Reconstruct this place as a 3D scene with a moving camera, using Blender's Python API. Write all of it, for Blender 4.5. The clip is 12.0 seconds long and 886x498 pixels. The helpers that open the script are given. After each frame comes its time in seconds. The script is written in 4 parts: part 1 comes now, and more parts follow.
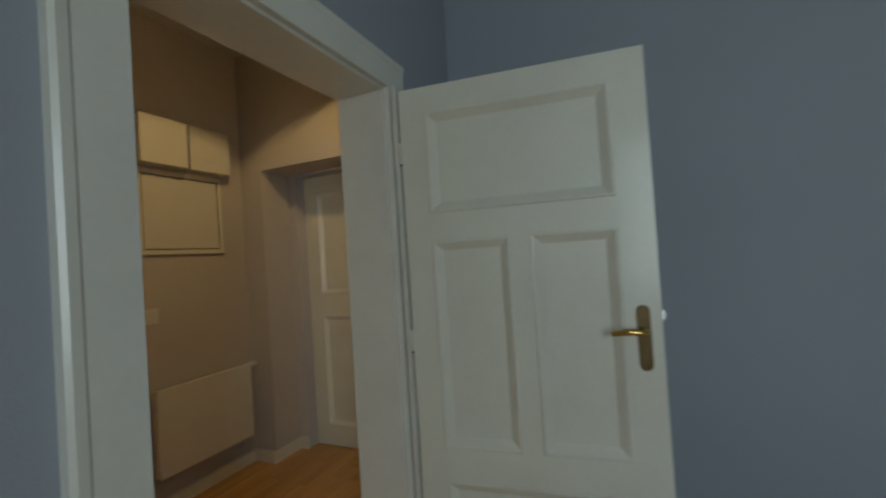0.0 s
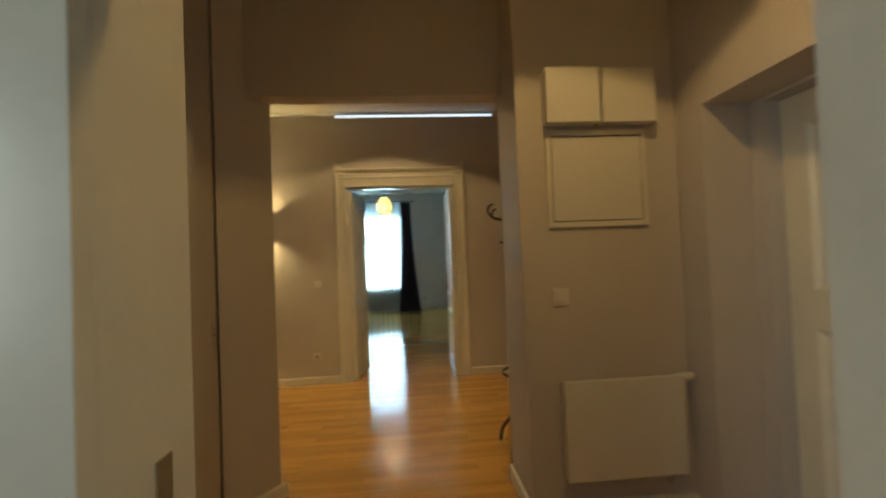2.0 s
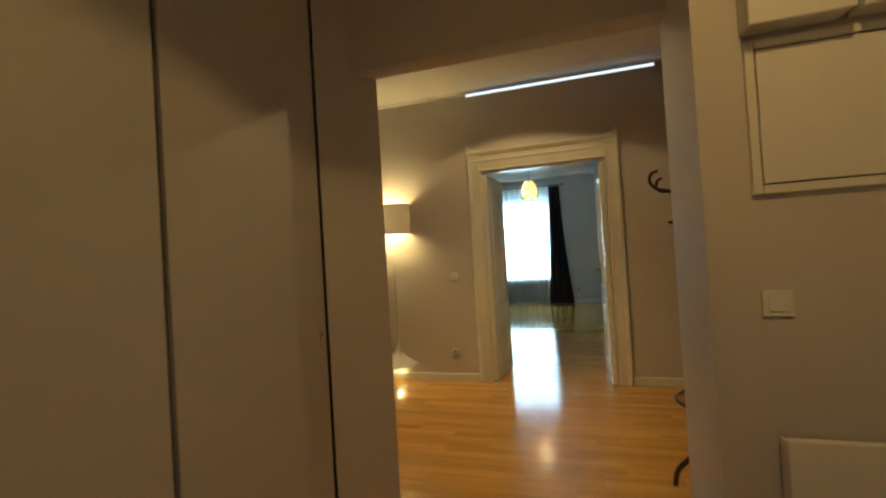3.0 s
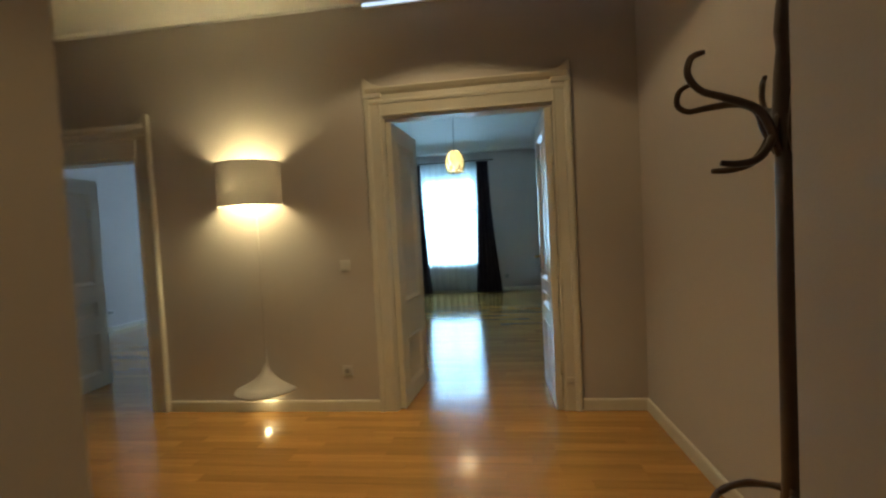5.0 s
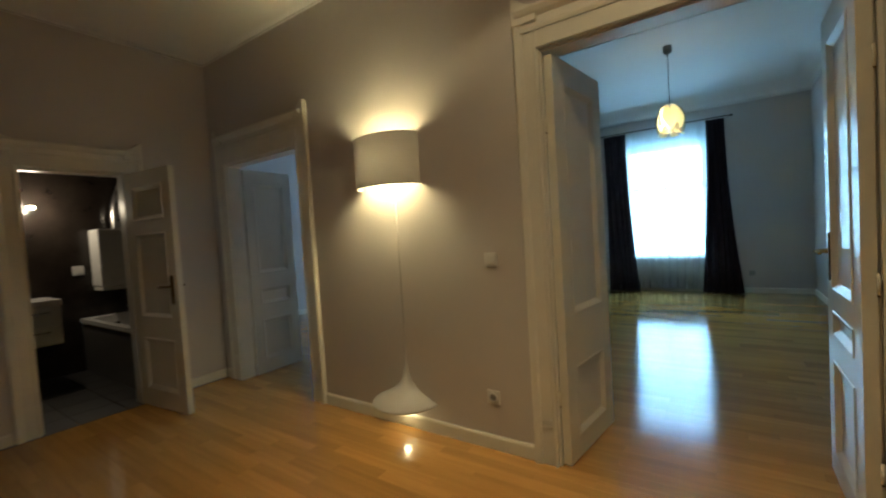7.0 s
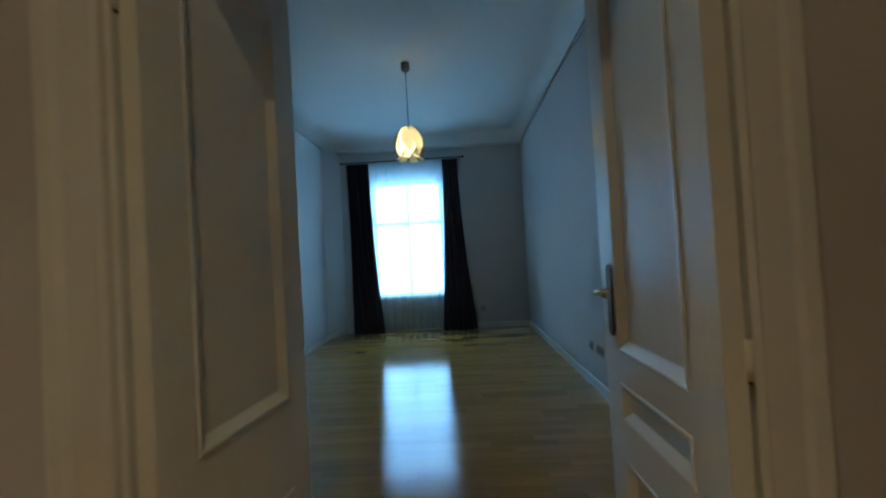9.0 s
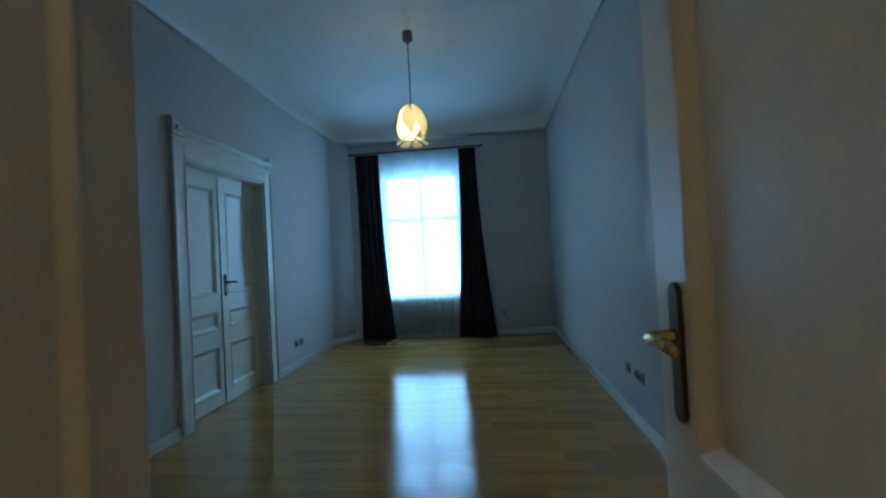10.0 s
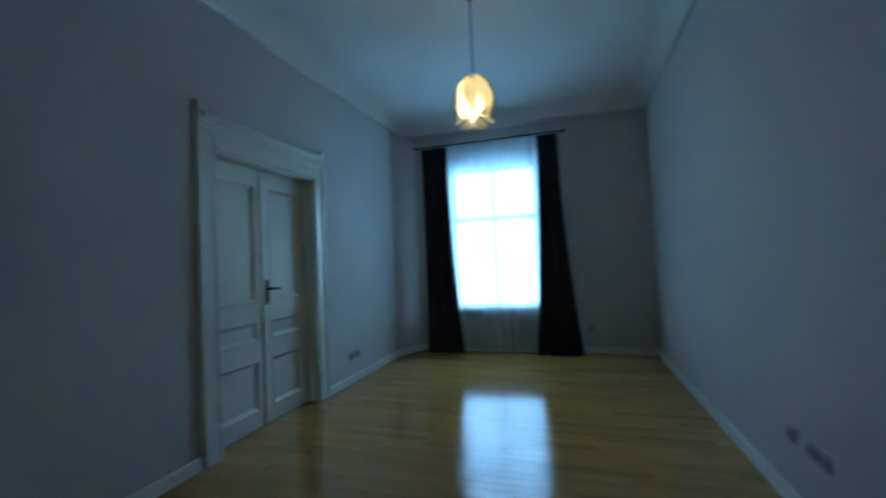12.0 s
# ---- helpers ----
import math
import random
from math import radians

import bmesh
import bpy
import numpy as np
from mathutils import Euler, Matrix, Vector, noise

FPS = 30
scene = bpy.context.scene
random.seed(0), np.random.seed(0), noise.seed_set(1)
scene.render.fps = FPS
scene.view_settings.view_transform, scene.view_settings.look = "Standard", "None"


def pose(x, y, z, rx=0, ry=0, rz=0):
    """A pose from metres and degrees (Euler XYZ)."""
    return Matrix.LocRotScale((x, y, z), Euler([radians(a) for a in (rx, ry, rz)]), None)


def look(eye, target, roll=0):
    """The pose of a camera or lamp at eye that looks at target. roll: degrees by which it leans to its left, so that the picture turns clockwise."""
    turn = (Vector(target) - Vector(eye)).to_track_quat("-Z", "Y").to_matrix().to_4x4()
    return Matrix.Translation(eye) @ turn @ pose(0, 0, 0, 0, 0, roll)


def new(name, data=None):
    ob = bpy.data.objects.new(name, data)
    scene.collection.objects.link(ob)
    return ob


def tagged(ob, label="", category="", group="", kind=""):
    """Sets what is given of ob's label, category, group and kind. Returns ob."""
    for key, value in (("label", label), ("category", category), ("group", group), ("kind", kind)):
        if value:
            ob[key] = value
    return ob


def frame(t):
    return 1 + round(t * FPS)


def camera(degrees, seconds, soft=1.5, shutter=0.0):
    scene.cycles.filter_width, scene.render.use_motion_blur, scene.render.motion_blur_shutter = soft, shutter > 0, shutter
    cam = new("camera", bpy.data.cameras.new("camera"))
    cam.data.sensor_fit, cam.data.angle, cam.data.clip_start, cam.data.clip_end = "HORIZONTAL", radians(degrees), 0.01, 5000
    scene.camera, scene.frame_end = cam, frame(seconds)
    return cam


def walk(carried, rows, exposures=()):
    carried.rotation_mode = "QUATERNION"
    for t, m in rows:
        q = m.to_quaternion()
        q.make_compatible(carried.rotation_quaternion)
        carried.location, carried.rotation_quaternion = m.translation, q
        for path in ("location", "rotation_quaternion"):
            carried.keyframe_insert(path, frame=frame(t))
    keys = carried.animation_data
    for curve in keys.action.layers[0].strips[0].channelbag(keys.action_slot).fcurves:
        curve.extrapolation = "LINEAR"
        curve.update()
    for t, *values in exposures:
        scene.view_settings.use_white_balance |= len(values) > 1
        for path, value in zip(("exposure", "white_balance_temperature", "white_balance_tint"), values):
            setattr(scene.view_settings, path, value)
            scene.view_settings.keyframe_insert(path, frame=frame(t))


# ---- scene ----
cam = camera(93.7, 12.0, soft=2.1, shutter=0.5)
PATH = [
    (0, (-0.034, -5.053, 1.323), (1.792, -4.238, 1.357), -3.7),
    (0.5, (0.095, -4.954, 1.309), (1.724, -3.793, 1.338), -4.3),
    (1, (0.348, -4.921, 1.322), (1.455, -3.256, 1.346), -3.3),
    (1.5, (0.509, -4.815, 1.302), (1.165, -2.926, 1.329), -3.6),
    (2, (0.658, -4.627, 1.306), (0.825, -2.634, 1.351), -2.3),
    (2.5, (0.738, -4.428, 1.294), (0.411, -2.455, 1.34), -3.6),
    (2.7, (0.772, -4.326, 1.308), (0.231, -2.401, 1.333), -3.2),
    (4.3, (0.769, -3.313, 1.273), (0.191, -1.399, 1.328), -3.7),
    (4.5, (0.745, -3.184, 1.277), (0.237, -1.25, 1.331), -4.1),
    (5, (0.73, -2.936, 1.267), (0.5, -0.95, 1.197), -3.0),
    (5.5, (0.7, -2.677, 1.279), (0.575, -0.681, 1.228), -1.6),
    (6, (0.682, -2.495, 1.284), (0.123, -0.574, 1.268), -3.3),
    (6.5, (0.752, -2.3, 1.272), (-0.373, -0.648, 1.207), -2.4),
    (6.7, (0.767, -2.202, 1.248), (-0.403, -0.582, 1.166), -3.5),
    (8.3, (0.612, -1.247, 1.234), (0.098, 0.686, 1.235), -3.1),
    (8.5, (0.634, -1.127, 1.239), (0.239, 0.834, 1.226), -2.7),
    (9, (0.665, -0.784, 1.184), (0.599, 1.215, 1.222), -3.2),
    (9.5, (0.734, -0.484, 1.185), (0.632, 1.513, 1.214), -3.8),
    (10, (0.838, -0.175, 1.193), (0.631, 1.814, 1.227), -3.0),
    (10.5, (0.85, 0.102, 1.189), (0.916, 2.101, 1.227), -3.1),
    (11, (0.862, 0.323, 1.195), (1.166, 2.3, 1.23), -2.7),
    (11.5, (0.913, 0.485, 1.199), (0.865, 2.484, 1.259), -2.8),
    (12, (0.853, 0.546, 1.215), (0.263, 2.456, 1.277), -2.5),
]
walk(cam, [(t, look(eye, target, roll)) for t, eye, target, roll in PATH],
     exposures=[(0.0, 0.20, 6400, 10), (0.5, 0.36, 6550, 10), (1.0, 0.36, 7050, 10), (2.0, 0.5, 7350, 10), (2.7, 0.6, 7400, 10), (4.5, 0.28, 6450, 10), (5.5, 0.28, 5950, 10), (6.7, 0.32, 5800, 8),
                (8.5, -0.40, 5350, 8), (9.2, -0.32, 5100, 8), (12.0, -0.48, 5150, 9)])

# ---- world, lamps, exposure ----
world = bpy.data.worlds.new("sky")
scene.world = world
world.use_nodes = True
wn = world.node_tree.nodes
sky = wn.new("ShaderNodeTexSky")
sky.sky_type = 'NISHITA'
sky.sun_disc = False
sky.sun_elevation = radians(35)
sky.sun_rotation = radians(200)
wn["Background"].inputs["Strength"].default_value = 0.12
world.node_tree.links.new(sky.outputs[0], wn["Background"].inputs["Color"])

DAY = (0.35, 0.73, 1.0)


def lamp(name, kind, energy, color, m, **kw):
    d = bpy.data.lights.new(name, kind)
    d.energy, d.color = energy, color
    if kind == 'AREA':
        d.shape, d.size, d.size_y = 'RECTANGLE', kw["size"], kw["size_y"]
    else:
        d.shadow_soft_size = kw.get("radius", 0.03)
    if kind == 'SPOT':
        d.spot_size, d.spot_blend = radians(kw["cone"]), kw["blend"]
    ob = new(name, d)
    ob.matrix_world = m
    return ob


lamp("window_daylight", 'AREA', 70, DAY, look((-0.12, 6.30, 1.52), (-0.12, 0, 1.3)), size=1.1, size_y=1.85)
# Added unseen source in the start room, set to balance casing against door.
lamp("start_room_added_daylight", 'AREA', 30, (0.76, 0.95, 1.0), look((-2.25, -6.6, 1.6), (2.0, -5.4, 1.4)), size=1.3, size_y=1.7)
lamp("side_room_daylight", 'AREA', 17, (0.16, 0.40, 1.0), look((-3.3, 6.2, 1.6), (-3.3, 0, 1.3)), size=1.2, size_y=1.8)
lamp("half_lamp_bulb_light", 'POINT', 29, (1.0, 0.79, 0.36), pose(-1.035, -0.10, 1.71), radius=0.095)
lamp("half_lamp_base_light", 'POINT', 0.6, (1.0, 0.79, 0.36), pose(-0.99, -0.05, 0.135), radius=0.02)
lamp("pendant_bulb_light", 'POINT', 10, (1.0, 0.90, 0.66), pose(0.24, 3.45, 2.372), radius=0.058)
lamp("mirror_lamp_light", 'POINT', 12, (1.0, 0.78, 0.50), pose(-4.86, -0.94, 1.74), radius=0.03)
lamp("hallway_downlight_light", 'SPOT', 22, (1.0, 0.67, 0.26), pose(1.22, -3.72, 2.786), radius=0.02, cone=129, blend=0.15)
lamp("hall_downlight_light", 'SPOT', 21, (1.0, 0.73, 0.36), pose(0.42, -0.98, 2.926), radius=0.014, cone=132, blend=0.17)
lamp("hall_downlight_core_light", 'SPOT', 62, (1.0, 0.73, 0.36), pose(0.42, -0.98, 2.924), radius=0.045, cone=84, blend=1.0)

# ---- materials ----
MATS = {}


def mat(name, color, rough=0.6, metal=0.0, var=0.06, scale=3.0, bump=0.05, bump_scale=120.0, coat=0.0, trans=0.0, spec=0.5, stretch=(1, 1, 1), var2=0.0):
    m = bpy.data.materials.new(name)
    m.use_nodes = True
    n, l = m.node_tree.nodes, m.node_tree.links
    b = n["Principled BSDF"]
    b.inputs["Roughness"].default_value = rough
    b.inputs["Metallic"].default_value = metal
    b.inputs["Coat Weight"].default_value = coat
    b.inputs["Coat Roughness"].default_value = 0.12
    b.inputs["Specular IOR Level"].default_value = spec
    b.inputs["Transmission Weight"].default_value = trans
    tc = n.new("ShaderNodeTexCoord")
    mp = n.new("ShaderNodeMapping")
    mp.inputs["Scale"].default_value = stretch
    l.new(tc.outputs["Object"], mp.inputs["Vector"])
    big = n.new("ShaderNodeTexNoise")
    big.inputs["Scale"].default_value = scale
    big.inputs["Detail"].default_value = 4
    l.new(mp.outputs[0], big.inputs["Vector"])
    fine = n.new("ShaderNodeTexNoise")
    fine.inputs["Scale"].default_value = bump_scale
    fine.inputs["Detail"].default_value = 3
    l.new(mp.outputs[0], fine.inputs["Vector"])
    mixf = n.new("ShaderNodeMath")
    mixf.operation = 'MULTIPLY_ADD'
    mixf.inputs[1].default_value = 0.35
    l.new(fine.outputs["Fac"], mixf.inputs[0])
    l.new(big.outputs["Fac"], mixf.inputs[2])
    ramp = n.new("ShaderNodeValToRGB")
    ramp.color_ramp.elements[0].position = 0.45
    ramp.color_ramp.elements[1].position = 0.9
    ramp.color_ramp.elements[0].color = (*[c * (1 - var) for c in color], 1)
    ramp.color_ramp.elements[1].color = (*[min(1, c * (1 + var)) for c in color], 1)
    l.new(mixf.outputs[0], ramp.inputs[0])
    l.new(ramp.outputs[0], b.inputs["Base Color"])
    rr = n.new("ShaderNodeMapRange")
    rr.inputs["To Min"].default_value = max(0.02, rough - 0.06)
    rr.inputs["To Max"].default_value = min(1, rough + 0.08)
    l.new(big.outputs["Fac"], rr.inputs["Value"])
    l.new(rr.outputs[0], b.inputs["Roughness"])
    if bump:
        bp = n.new("ShaderNodeBump")
        bp.inputs["Strength"].default_value = bump
        bp.inputs["Distance"].default_value = 0.004
        l.new(fine.outputs["Fac"], bp.inputs["Height"])
        l.new(bp.outputs[0], b.inputs["Normal"])
    MATS[name] = m
    return m


WALL = mat("wall_paint_grey", (0.53, 0.495, 0.475), 0.75, var=0.04, scale=1.3, bump=0.12, bump_scale=160)
WALLB = mat("wall_paint_blue_grey", (0.32, 0.345, 0.385), 0.75, var=0.04, scale=1.3, bump=0.12, bump_scale=160)
WALLC = mat("ceiling_paint", (0.72, 0.71, 0.69), 0.85, var=0.03, scale=1.0, bump=0.08, bump_scale=140)
TRIM = mat("trim_white_gloss_paint", (0.68, 0.66, 0.59), 0.32, var=0.05, scale=5, bump=0.06, bump_scale=60, coat=0.2)
DOORW = mat("door_white_gloss_paint", (0.68, 0.655, 0.56), 0.40, var=0.05, scale=4, bump=0.06, bump_scale=50, coat=0.25)
WARD = mat("wardrobe_laminate", (0.44, 0.42, 0.41), 0.45, var=0.03, scale=2, bump=0.02)
# Near-black paints the shade in door gaps; also colours rod and cord.
DARKGAP = mat("gap_shade_and_dark_fittings", (0.03, 0.03, 0.03), 0.8, bump=0)
RADW = mat("radiator_enamel", (0.68, 0.67, 0.63), 0.35, var=0.02, bump=0.02)
PLAST = mat("white_plastic", (0.66, 0.65, 0.62), 0.4, var=0.02, bump=0.02)
PLASTG = mat("grey_plastic", (0.30, 0.30, 0.30), 0.45, var=0.04, bump=0.02)
# Darker than the plate: shade inside the well, put into the colour.
SOCKETW = mat("socket_well_shade_grey", (0.30, 0.30, 0.29), 0.5, var=0.02, bump=0)
# Aged brass, its base colour also lowered for a backlit plate.
BRASS = mat("aged_brass_backlit_dark", (0.12, 0.078, 0.035), 0.45, metal=0.9, var=0.25, scale=30, bump=0.08)
BRASSL = mat("polished_brass", (0.62, 0.42, 0.14), 0.25, metal=1.0, var=0.1, scale=30, bump=0.03)
STEEL = mat("brushed_steel", (0.55, 0.55, 0.54), 0.28, metal=1.0, var=0.08, scale=20, bump=0.05)
NICKEL = mat("dark_nickel", (0.16, 0.155, 0.15), 0.35, metal=1.0, var=0.1, scale=20, bump=0.03)
BENT = mat("dark_bentwood", (0.035, 0.014, 0.008), 0.35, var=0.35, scale=12, bump=0.08, bump_scale=40, coat=0.3)
CURT = mat("dark_plum_velvet", (0.032, 0.022, 0.034), 0.9, var=0.25, scale=8, bump=0.2, bump_scale=300)
LAMPB = mat("matt_grey_lamp_base", (0.46, 0.43, 0.41), 0.6, var=0.03, bump=0.03)
BTILE = mat("dark_brown_tile", (0.022, 0.017, 0.014), 0.22, var=0.25, scale=6, bump=0.03, bump_scale=30)
BFLOOR = mat("dark_slate_floor_tile", (0.022, 0.021, 0.021), 0.5, var=0.25, scale=6, bump=0.1, bump_scale=40)
GROUT = mat("dark_grout", (0.02, 0.02, 0.02), 0.9, bump=0.1)
ACRYL = mat("white_acrylic", (0.72, 0.71, 0.68), 0.18, var=0.02, bump=0)
BPANEL = mat("grey_bath_panel_tile", (0.13, 0.125, 0.12), 0.3, var=0.1, scale=6, bump=0.02)
CHROME = mat("chrome", (0.8, 0.8, 0.8), 0.08, metal=1.0, var=0.02, bump=0)
SUB = mat("subfloor", (0.08, 0.05, 0.03), 0.8, bump=0)
FRAMEW = mat("window_frame_white", (0.66, 0.67, 0.66), 0.35, var=0.03, bump=0.03)


def wood(name, island):
    m = mat(name, (0.46, 0.244, 0.062), 0.12, var=0.12, scale=5, bump=0.03, bump_scale=60, coat=0.35, stretch=(0.35, 6, 6))
    n, l = m.node_tree.nodes, m.node_tree.links
    b = n["Principled BSDF"]
    b.inputs["Coat Roughness"].default_value = 0.085
    ramp = [x for x in n if x.type == 'VALTORGB'][0]
    if island:
        rnd = n.new("ShaderNodeNewGeometry").outputs["Random Per Island"]
    else:
        rnd = n.new("ShaderNodeObjectInfo").outputs["Random"]
    hsv = n.new("ShaderNodeHueSaturation")
    mr = n.new("ShaderNodeMapRange")
    mr.inputs["To Min"].default_value = 0.84
    mr.inputs["To Max"].default_value = 1.13
    l.new(rnd, mr.inputs["Value"])
    l.new(mr.outputs[0], hsv.inputs["Value"])
    l.new(ramp.outputs[0], hsv.inputs["Color"])
    l.new(hsv.outputs[0], b.inputs["Base Color"])
    mp = [x for x in n if x.type == 'MAPPING'][0]
    off = n.new("ShaderNodeCombineXYZ")
    mul = n.new("ShaderNodeMath")
    mul.operation = 'MULTIPLY'
    mul.inputs[1].default_value = 37.0
    l.new(rnd, mul.inputs[0])
    for k in range(3):
        l.new(mul.outputs[0], off.inputs[k])
    l.new(off.outputs[0], mp.inputs["Location"])
    return m


OAK = wood("lacquered_oak_strip", False)
OAKI = wood("lacquered_oak_strips_joined", True)


def glow(name, color, strength):
    m = bpy.data.materials.new(name)
    m.use_nodes = True
    b = m.node_tree.nodes["Principled BSDF"]
    b.inputs["Base Color"].default_value = (*color, 1)
    b.inputs["Emission Color"].default_value = (*color, 1)
    b.inputs["Emission Strength"].default_value = strength
    return m


BULB = glow("lit_bulb_glass", (1.0, 0.75, 0.35), 12)
# Emission stands in for cool light falling on the cornice.
CORNICE_GLOW = glow("painted_cornice_glow", (0.60, 0.78, 1.0), 0.95)
SPOT = glow("lit_mirror_lamp", (1.0, 0.85, 0.6), 8)
BACK = glow("overcast_sky_backdrop", (0.62, 0.90, 1.0), 8.0)


def sheer_mat():
    m = bpy.data.materials.new("sheer_voile")
    m.use_nodes = True
    n, l = m.node_tree.nodes, m.node_tree.links
    n.remove(n["Principled BSDF"])
    out = n["Material Output"]
    tr = n.new("ShaderNodeBsdfTransparent")
    tr.inputs[0].default_value = (0.95, 0.97, 1, 1)
    tl = n.new("ShaderNodeBsdfTranslucent")
    tl.inputs[0].default_value = (0.52, 0.55, 0.57, 1)
    df = n.new("ShaderNodeBsdfDiffuse")
    df.inputs[0].default_value = (0.7, 0.72, 0.73, 1)
    a = n.new("ShaderNodeMixShader")
    a.inputs[0].default_value = 0.5
    l.new(tl.outputs[0], a.inputs[1])
    l.new(df.outputs[0], a.inputs[2])
    c = n.new("ShaderNodeMixShader")
    tc = n.new("ShaderNodeTexCoord")
    nz = n.new("ShaderNodeTexNoise")
    nz.inputs["Scale"].default_value = 6
    l.new(tc.outputs["Object"], nz.inputs["Vector"])
    mr = n.new("ShaderNodeMapRange")
    mr.inputs["To Min"].default_value = 0.77
    mr.inputs["To Max"].default_value = 0.94
    l.new(nz.outputs["Fac"], mr.inputs["Value"])
    l.new(mr.outputs[0], c.inputs[0])
    l.new(tr.outputs[0], c.inputs[1])
    l.new(a.outputs[0], c.inputs[2])
    l.new(c.outputs[0], out.inputs["Surface"])
    return m


SHEER = sheer_mat()


def translucent(name, color, share):
    m = bpy.data.materials.new(name)
    m.use_nodes = True
    n, l = m.node_tree.nodes, m.node_tree.links
    b = n["Principled BSDF"]
    b.inputs["Base Color"].default_value = (*color, 1)
    b.inputs["Roughness"].default_value = 0.45
    tl = n.new("ShaderNodeBsdfTranslucent")
    tl.inputs[0].default_value = (*color, 1)
    a = n.new("ShaderNodeMixShader")
    a.inputs[0].default_value = share
    l.new(b.outputs[0], a.inputs[1])
    l.new(tl.outputs[0], a.inputs[2])
    l.new(a.outputs[0], n["Material Output"].inputs["Surface"])
    return m


SHADE = translucent("grey_linen_lampshade", (0.43, 0.40, 0.365), 0.022)
PETAL = translucent("cream_lamp_petal", (1.0, 0.92, 0.66), 0.20)
PETALO = translucent("amber_lamp_petal", (0.97, 0.86, 0.52), 0.16)


def tinted(name, color, gloss):
    m = bpy.data.materials.new(name)
    m.use_nodes = True
    n, l = m.node_tree.nodes, m.node_tree.links
    n.remove(n["Principled BSDF"])
    tr = n.new("ShaderNodeBsdfTransparent")
    tr.inputs[0].default_value = (*color, 1)
    gl = n.new("ShaderNodeBsdfGlossy")
    gl.inputs[0].default_value = (0.9, 0.8, 0.55, 1)
    gl.inputs["Roughness"].default_value = 0.12
    a = n.new("ShaderNodeMixShader")
    a.inputs[0].default_value = gloss
    l.new(tr.outputs[0], a.inputs[1])
    l.new(gl.outputs[0], a.inputs[2])
    l.new(a.outputs[0], n["Material Output"].inputs["Surface"])
    return m


AMBER = tinted("smoky_amber_glass", (0.975, 0.94, 0.84), 0.08)


def glass_mat():
    m = bpy.data.materials.new("window_glass")
    m.use_nodes = True
    b = m.node_tree.nodes["Principled BSDF"]
    b.inputs["Transmission Weight"].default_value = 1
    b.inputs["Roughness"].default_value = 0.0
    b.inputs["IOR"].default_value = 1.05
    b.inputs["Base Color"].default_value = (0.95, 0.98, 1, 1)
    return m


GLASS = glass_mat()


# ---- mesh helpers ----
def add_box(bm, x0, y0, z0, x1, y1, z1):
    v = [bm.verts.new((x, y, z)) for x in (x0, x1) for y in (y0, y1) for z in (z0, z1)]
    for f in ((0, 1, 3, 2), (4, 6, 7, 5), (0, 4, 5, 1), (2, 3, 7, 6), (0, 2, 6, 4), (1, 5, 7, 3)):
        bm.faces.new([v[i] for i in f])
    return bm


def box(x0, y0, z0, x1, y1, z1, bevel=0.0, seg=2):
    bm = add_box(bmesh.new(), x0, y0, z0, x1, y1, z1)
    bmesh.ops.recalc_face_normals(bm, faces=bm.faces)
    if bevel:
        bmesh.ops.bevel(bm, geom=bm.edges[:], offset=bevel, segments=seg, affect='EDGES', profile=0.5)
    return bm


def prism(bm, pts, a, b):
    """Extrudes a polygon between the two functions a and b, which place its points."""
    lo = [bm.verts.new(a(*p)) for p in pts]
    hi = [bm.verts.new(b(*p)) for p in pts]
    bm.faces.new(lo)
    bm.faces.new(hi[::-1])
    for i in range(len(pts)):
        j = (i + 1) % len(pts)
        bm.faces.new((lo[j], lo[i], hi[i], hi[j]))
    bmesh.ops.recalc_face_normals(bm, faces=bm.faces)
    return bm


def tube(bm, pts, radii, seg=10, smooth=5):
    pts = [Vector(p) for p in pts]
    if not isinstance(radii, (list, tuple)):
        radii = [radii] * len(pts)
    fine, rr = [], []
    for i in range(len(pts) - 1):
        p0, p1, p2, p3 = pts[max(i - 1, 0)], pts[i], pts[i + 1], pts[min(i + 2, len(pts) - 1)]
        for s in range(smooth):
            t = s / smooth
            fine.append(0.5 * ((2 * p1) + (p2 - p0) * t + (2 * p0 - 5 * p1 + 4 * p2 - p3) * t * t + (3 * p1 - p0 - 3 * p2 + p3) * t ** 3))
            rr.append(radii[i] * (1 - t) + radii[i + 1] * t)
    fine.append(pts[-1])
    rr.append(radii[-1])
    rings, side = [], None
    for i, p in enumerate(fine):
        d = (fine[min(i + 1, len(fine) - 1)] - fine[max(i - 1, 0)]).normalized()
        if side is None:
            side = d.orthogonal().normalized()
        side = (side - d * side.dot(d)).normalized()
        up = d.cross(side)
        rings.append([bm.verts.new(p + rr[i] * (math.cos(2 * math.pi * k / seg) * side + math.sin(2 * math.pi * k / seg) * up)) for k in range(seg)])
    for a, b in zip(rings, rings[1:]):
        for k in range(seg):
            bm.faces.new((a[k], a[(k + 1) % seg], b[(k + 1) % seg], b[k]))
    bm.faces.new(rings[0][::-1])
    bm.faces.new(rings[-1])
    return bm


def lathe(bm, prof, seg=32, a0=0.0, a1=2 * math.pi, centre=(0, 0)):
    full = abs(a1 - a0 - 2 * math.pi) < 1e-6
    n = seg if full else seg + 1
    rings = [[bm.verts.new((centre[0] + r * math.cos(a0 + (a1 - a0) * k / seg), centre[1] + r * math.sin(a0 + (a1 - a0) * k / seg), z)) for k in range(n)] for r, z in prof]
    for a, b in zip(rings, rings[1:]):
        for k in range(seg):
            j = (k + 1) % n
            bm.faces.new((a[k], a[j], b[j], b[k]))
    return bm


